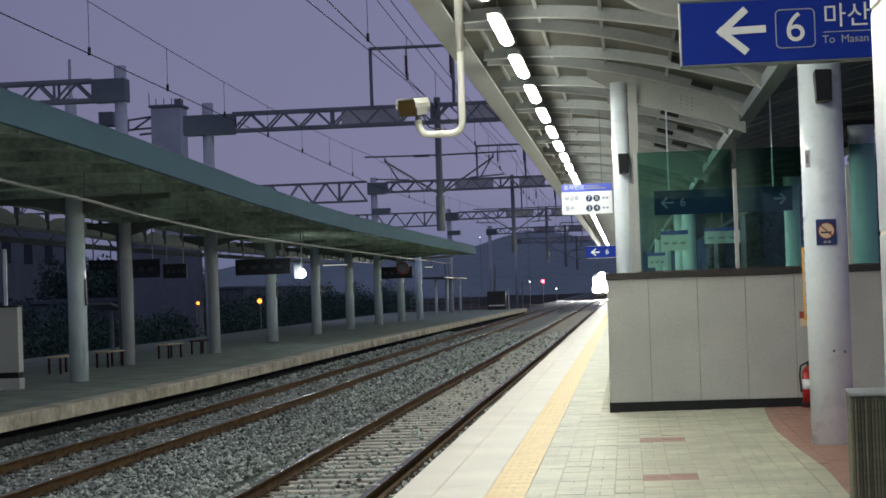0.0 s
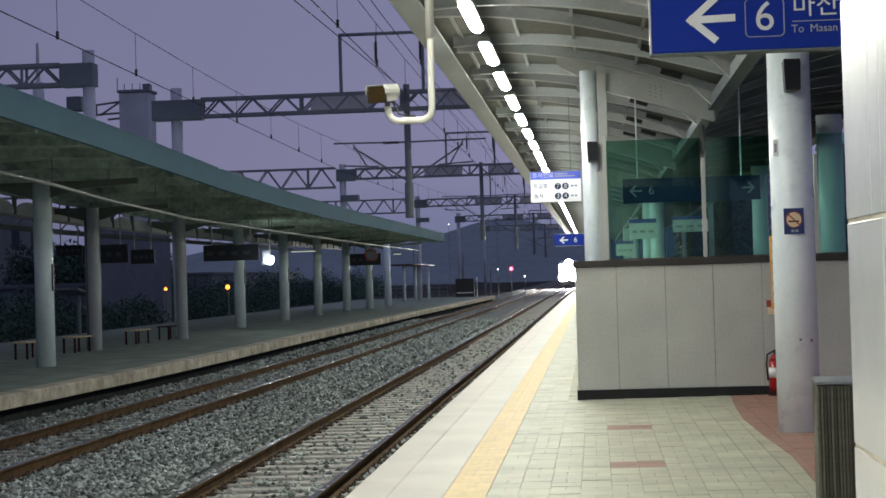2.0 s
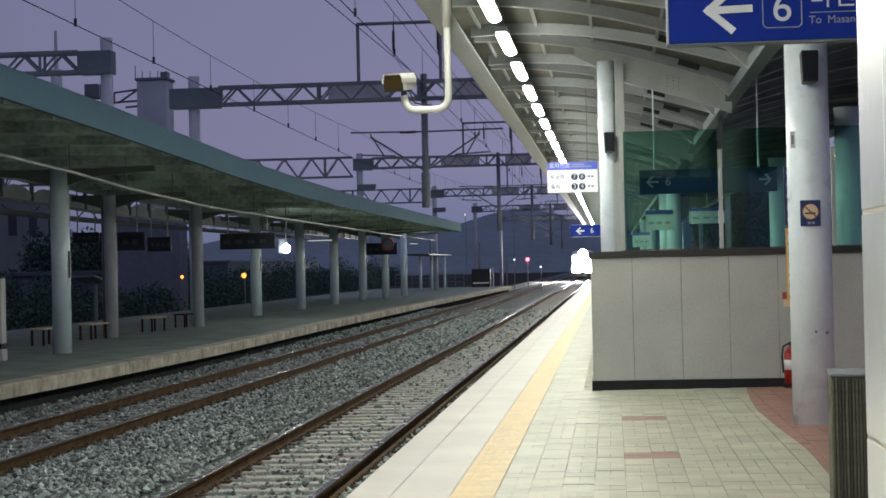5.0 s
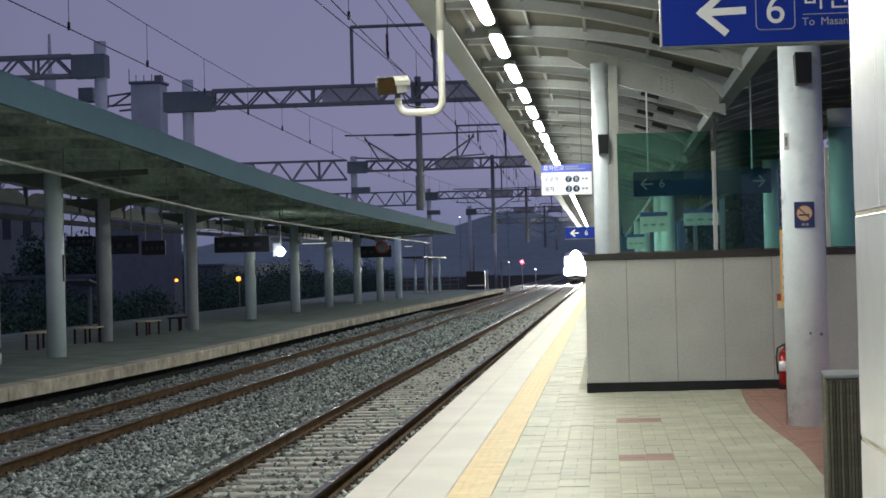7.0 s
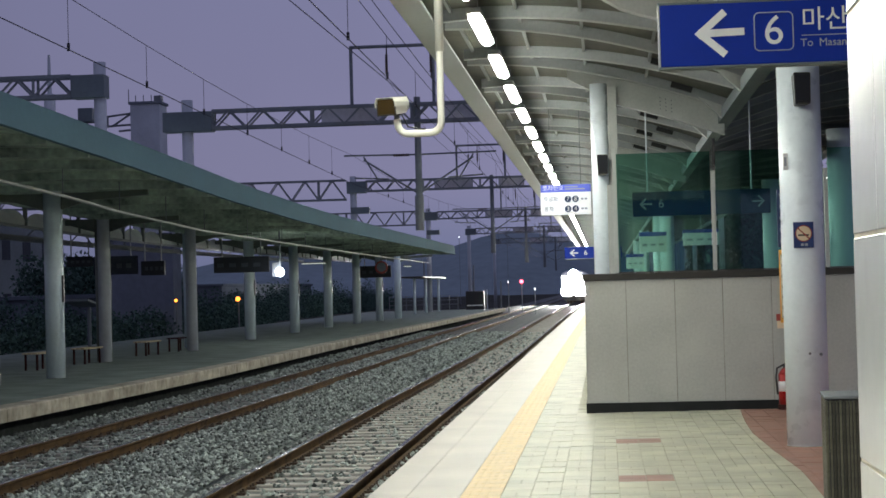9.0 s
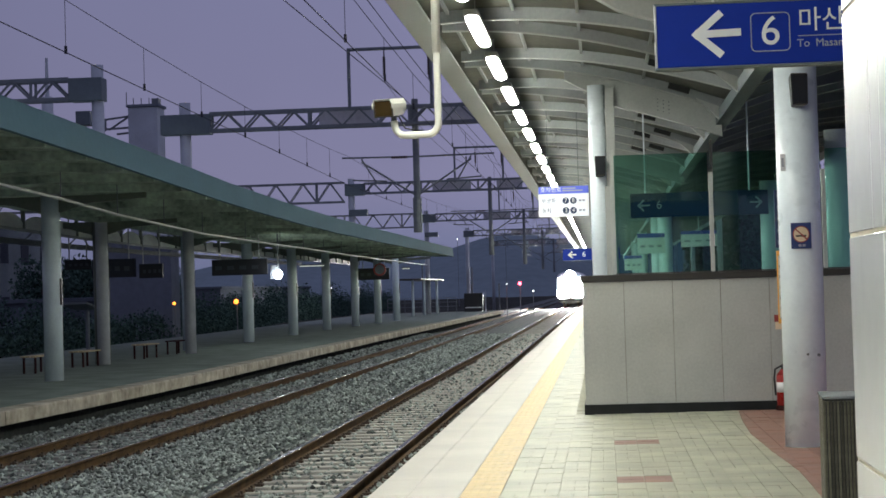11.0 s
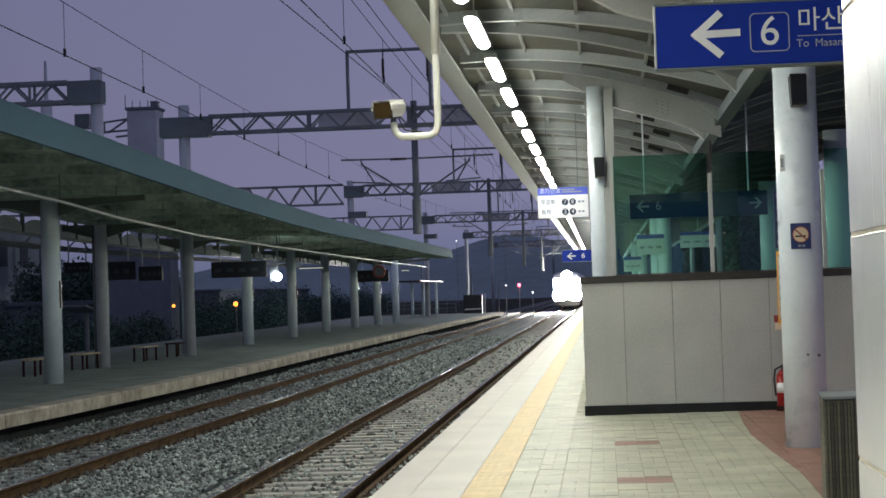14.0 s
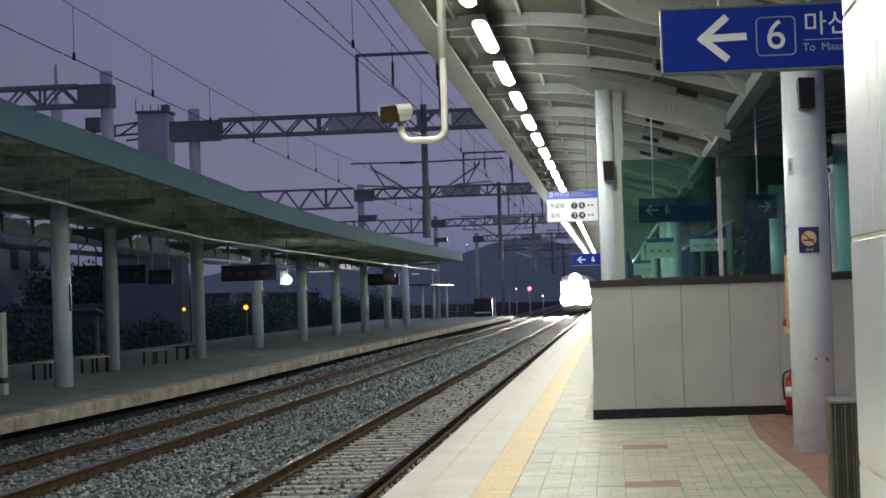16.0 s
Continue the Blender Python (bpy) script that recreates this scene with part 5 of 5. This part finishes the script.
def build_distance():
    rng = random.Random(21)
    bm = B()
    rows = []
    for j in range(14):
        v = j / 13
        row = []
        for i in range(90):
            x = -420 + i * 7.5
            ridge = 8 + 13.5 * math.exp(-((x + 34) / 32) ** 2) + 9 * math.exp(-((x + 115) / 55) ** 2) + 6 * noise.noise(Vector((x * 0.02, 1.3, 0)))
            if x > 4:
                ridge += min(16, 1.2 * x) if x < 120 else 16
            row.append((x, 560 + 110 * v + 8 * noise.noise(Vector((x * 0.05, v * 5, 2))), -1 + max(4, ridge) * math.sin(v * math.pi / 2) + 0.8 * noise.noise(Vector((x * 0.2, v * 9, 4)))))
        rows.append(row)
    loft(bm, rows)
    tagged(part("far_hill", bm, M_hill, smooth=True), "dark wooded hill beyond the station, glowing faintly for dusk haze", "hill", kind="structure")
    # hedge behind the far platform
    bm = B()
    for i in range(120):
        y = 30 + i * 1.9
        h = 1.9 + 1.3 * abs(noise.noise(Vector((y * 0.09, 0, 0)))) * 2
        clump(bm, (-31 + rng.uniform(-1, 1), y, h * 0.4 - 0.9), (1.2, 1.6, h), 520, rng, 0.105)
    tagged(part("hedge", bm, M_leaf), "dark overgrown hedge along the tracks", "hedge", kind="stuff")
    bm = B()
    for i in range(46):
        y = 58 + i * 1.6
        h = 1.25 + 0.9 * abs(noise.noise(Vector((y * 0.11, 7, 0))))
        clump(bm, (-24.6 + rng.uniform(-0.4, 0.4), y, h * 0.4 - 0.9), (0.8, 1.4, h), 420, rng, 0.10)
    tagged(part("hedge", bm, M_leaf), "low dark shrubs along the back of the far platform", "hedge", kind="stuff")
    bm = B()
    for i in range(105):
        y = 34 + i * 2.2
        h = 4.3 + 0.034 * (y - 34) + 1.6 * abs(noise.noise(Vector((y * 0.08, 3, 0))))
        clump(bm, (13 + rng.uniform(-1, 1), y, h * 0.4 - 0.9), (1.3, 1.8, h), 320, rng, 0.34)
    tagged(part("hedge", bm, M_leaf), "dark tall hedge beyond the stair enclosure", "hedge", kind="stuff")
    # trees
    for x, y, h in ((-33, 66, 4.6), (-36, 88, 5.2), (-34, 108, 4.9), (-33.6, 112, 5.2), (-32.6, 113.5, 4.7), (-30, 118, 4.8), (-34, 140, 5.6)):
        t = thing("tree", (x, y, -0.95), "dark broadleaf tree in dusk behind the tracks", "tree", "trees behind the tracks")
        bm = B()
        rod(bm, (0, 0, 0), (0.1, 0, h * 0.55), 0.2, 8, 0.1)
        for a in range(4):
            rod(bm, (0.08, 0, h * 0.4), (1.1 * math.cos(a * 1.6), 1.1 * math.sin(a * 1.6), h * 0.7), 0.08, 6, 0.03)
        part("trunk", bm, M_bark, t)
        bm = B()
        for _ in range(9):
            clump(bm, (rng.uniform(-1.4, 1.4), rng.uniform(-1.4, 1.4), h * rng.uniform(0.55, 0.95)), (1.1, 1.1, 0.9), 230, rng, 0.13)
        part("crown", bm, M_leaf, t)

    def building(x0, x1, y0, y1, h, material, label, rows=2, cols=6):
        b = thing("building", (x0, y0, -0.95), label, "building", "buildings behind the station")
        bm = B()
        box(bm, 0, x1 - x0, 0, y1 - y0, 0, h)
        part("wall_block", bm, material, b)
        bm = B()
        box(bm, -0.2, x1 - x0 + 0.2, -0.2, y1 - y0 + 0.2, h + 0.002, h + 0.25, 0.03)
        part("roof", bm, M_build, b)
        for r in range(rows):
            for c in range(cols):
                bm = B()
                yy = (y1 - y0) * (c + 0.5) / cols
                zz = h * (r + 0.35) / rows
                box(bm, x1 - x0 - 0.05, x1 - x0 + 0.03, yy - 0.9, yy + 0.9, zz, zz + h * 0.4 / rows)
                part("window", bm, M_window, b)
        return b
    building(-52, -42, 62, 92, 5.2, M_build, "grey low building beyond the tracks at dusk")
    building(-56, -44, 104, 142, 8.3, M_build, "grey low building beyond the tracks at dusk", 2, 8)
    building(-60, -45, 20, 52, 4.4, M_build2, "pale low shed beyond the tracks at dusk", 1, 5)
    building(-46, -36, 168, 220, 3.4, M_build, "grey low building far along the tracks", 1, 8)
    building(-40, -28.2, 104, 118, 2.6, M_build, "dim low station building behind the far platform", 1, 3)
    t = thing("lift_tower", (-26.6, 100.0, -0.95), "grey concrete lift tower rising behind the far canopy", "tower")
    bm = B()
    box(bm, 0.15, 1.85, 0, 1.7, 0.0, 13.5, 0.05)
    part("shaft", bm, M_post, t)
    bm = B()
    box(bm, -1.2, 2.5, -0.35, 1.6, 0.0, 6.2, 0.04)
    part("lobby", bm, M_build2, t, "dull rendered lobby at the foot")
    bm = B()
    box(bm, 0.06, 1.94, -0.09, 1.79, 13.502, 13.66, 0.03)
    part("roof_slab", bm, M_build2, t)
    bm = B()
    box(bm, -3.0, -2.15, 0.4, 1.4, 12.65, 13.45, 0.03)
    part("plant_box", bm, M_plate, t)
    for p, q in (((-1.4, 12.95), (0.0, 13.1)), ((-1.4, 12.4), (0.0, 12.45)), ((-1.4, 12.3), (-1.4, 13.0)), ((-1.2, 12.35), (0.0, 13.1)), ((-0.75, 12.1), (0.0, 12.15)), ((-2.6, 12.35), (-1.4, 12.4)), ((-2.6, 12.3), (-2.6, 12.7))):
        bm = B()
        rod(bm, (p[0], 0.9, p[1]), (q[0], 0.9, q[1]), 0.06, 6)
        part("strut", bm, M_gantry, t)
    for x in (0.1, 0.5, 0.95, 1.4, 1.9):
        bm = B()
        rod(bm, (x, -0.05, 13.66), (x, -0.05, 14.0 if x > 0.2 else 14.35), 0.025, 6)
        part("rail_post", bm, M_gantry, t)
    bm = B()
    box(bm, 1.45, 1.85, 0.3, 0.9, 13.66, 14.0, 0.02)
    part("vent", bm, M_gantry, t)
    for z in (6.9, 10.2):
        bm = B()
        box(bm, 0.13, 1.87, -0.02, 1.72, z, z + 0.10)
        part("string_course", bm, M_plate, t)
    # lamps far off
    for x, y, z, m, r, label in ((-22.86, 95, 1.43, M_sodium, 0.09, "small orange lamp beyond the far platform"), (-19.5, 95, 1.43, M_sodium, 0.13, "orange sodium lamp beyond the far platform"),
                                 (-6.9, 150, 2.1, M_redlamp, 0.14, "red signal light beside the tracks"), (-8.0, 150, 2.1, M_whitelamp, 0.05, "small white light beside the signal"),
                                 (-5.8, 150, 1.45, M_whitelamp, 0.06, "small white light low beside the tracks"), (-16.0, 300, 19.5, M_whitelamp, 0.1, "tiny white light on the far hillside"),
                                 (-24.0, 300, 10.2, M_whitelamp, 0.08, "tiny white light on the far hillside"), (-19.9, 46, 0.75, M_whitelamp, 0.06, "tiny white light behind the far platform")):
        l = thing("signal_light" if m is M_redlamp else "distant_lamp", (x, y, z), label, "lamp")
        bm = B()
        bmesh.ops.create_uvsphere(bm, u_segments=12, v_segments=8, radius=r)
        part("globe", bm, m, l, smooth=True)
        bm = B()
        rod(bm, (0, r + 0.06, -z - 0.95), (0, r + 0.06, 0.1), 0.035, 8)
        rod(bm, (0, r * 0.6, 0), (0, r + 0.06, 0), 0.05, 8)
        part("pole", bm, M_gantry, l)
    for x, y, h in ((-11.0, 152.0, 3.6), (-9.2, 160, 2.2), (-12.4, 170, 2.4), (-16.2, 162.0, 4.2)):
        p = thing("trackside_post", (x, y, -0.95), "thin dark trackside post", "post", "trackside posts")
        bm = B()
        rod(bm, (0, 0, 0), (0, 0, h + 0.95), 0.06, 8)
        part("shaft", bm, M_gantry, p)


# ---- train ----
TRAIN = None


def build_train():
    t = thing("train", (-3.60, 270.0, RAIL_Z), "approaching white and blue train with glaring headlights", "train")
    prof = [(-1.45, 1.0), (-1.5, 1.5), (-1.5, 3.2), (-1.3, 3.65), (-0.7, 3.85), (0.7, 3.85), (1.3, 3.65), (1.5, 3.2), (1.5, 1.5), (1.45, 1.0)]

    def hull(y0, y1, nose):
        secs = []
        for y, s, dz in ([(y0, 0.86, -0.12), (y0 + 0.35, 0.95, -0.03), (y0 + 1.0, 1.0, 0)] if nose else [(y0, 1, 0)]) + [(y1, 1, 0)]:
            secs.append([(x * s, y, z + (dz if z > 2 else 0)) for x, z in prof])
        return loft(B(), secs, closed=True, caps=True)
    for k in range(3):
        y0 = k * 20.3
        car = part("carriage", hull(y0, y0 + 20, k == 0), M_train, t, "white carriage body with a blue band")
        bm = B()
        for s in (-1, 1):
            box(bm, s * 1.505 - 0.006, s * 1.505 + 0.006, y0 + 1.2, y0 + 19.8, 1.5, 1.95)
        part("colour_band", bm, M_trainblue, car)
        for s in (-1, 1):
            for i in range(8):
                bm = B()
                box(bm, s * 1.5 - 0.012, s * 1.5 + 0.012, y0 + 2 + i * 2.2, y0 + 3.6 + i * 2.2, 2.2, 2.95)
                part("side_window", bm, M_window, car)
        for yy in (3.0, 17.0):
            bm = B()
            box(bm, -1.1, 1.1, y0 + yy - 1.5, y0 + yy + 1.5, 0.35, 0.9, 0.05)
            bog = part("bogie", bm, M_black, car)
            for o in (-1.1, 1.1):
                for s in (-1, 1):
                    bm = B()
                    rod(bm, (s * 0.82, y0 + yy + o, 0.43), (s * 0.70, y0 + yy + o, 0.43), 0.43, 24)
                    part("wheel", bm, M_rust, bog)
    bm = B()
    box(bm, -1.36, 1.36, -0.04, 0.03, 2.18, 3.2, 0.03)
    part("windscreen", bm, M_glare_glass, t, "cab windscreen glowing to widen the headlight glare")
    # lens discs are oversized so that their shape takes in the headlight glare
    for x, z, r in ((-0.78, 1.50, 0.66), (0.78, 1.50, 0.66), (0, 3.42, 0.52)):
        bm = B()
        rod(bm, (x, 0.02, z), (x, -0.08, z), r + 0.06, 24)
        h = part("headlight", bm, M_black, t)
        bm = B()
        rod(bm, (x, -0.081, z), (x, -0.10, z), r, 24)
        part("lens", bm, M_head, h, "glaring white headlight lens")
    bm = B()
    box(bm, -1.3, 1.3, -0.25, 0.1, 0.55, 1.0, 0.05)
    part("bumper", bm, M_black, t)
    return t


def motions():
    rows = ((0, 270), (3.5, 243), (7, 221), (9, 209), (12.5, 190), (16, 174))
    walk(TRAIN, [(t, pose(-3.60, y, RAIL_Z)) for t, y in rows])


build_ground()
build_near_platform()
build_enclosure()
build_near_canopy()
build_canopy_lights()
build_columns()
build_tile_wall()
build_blue_sign()
build_info_sign()
build_far_blue_sign()
build_inner_signs()
build_cctv()
build_bin()
build_extinguisher()
build_far_platform()
build_far_canopy()
build_far_things()
build_portals()
build_wires()
build_distance()
TRAIN = build_train()
build_tracks()
build_pavers()
build_stones()
motions()
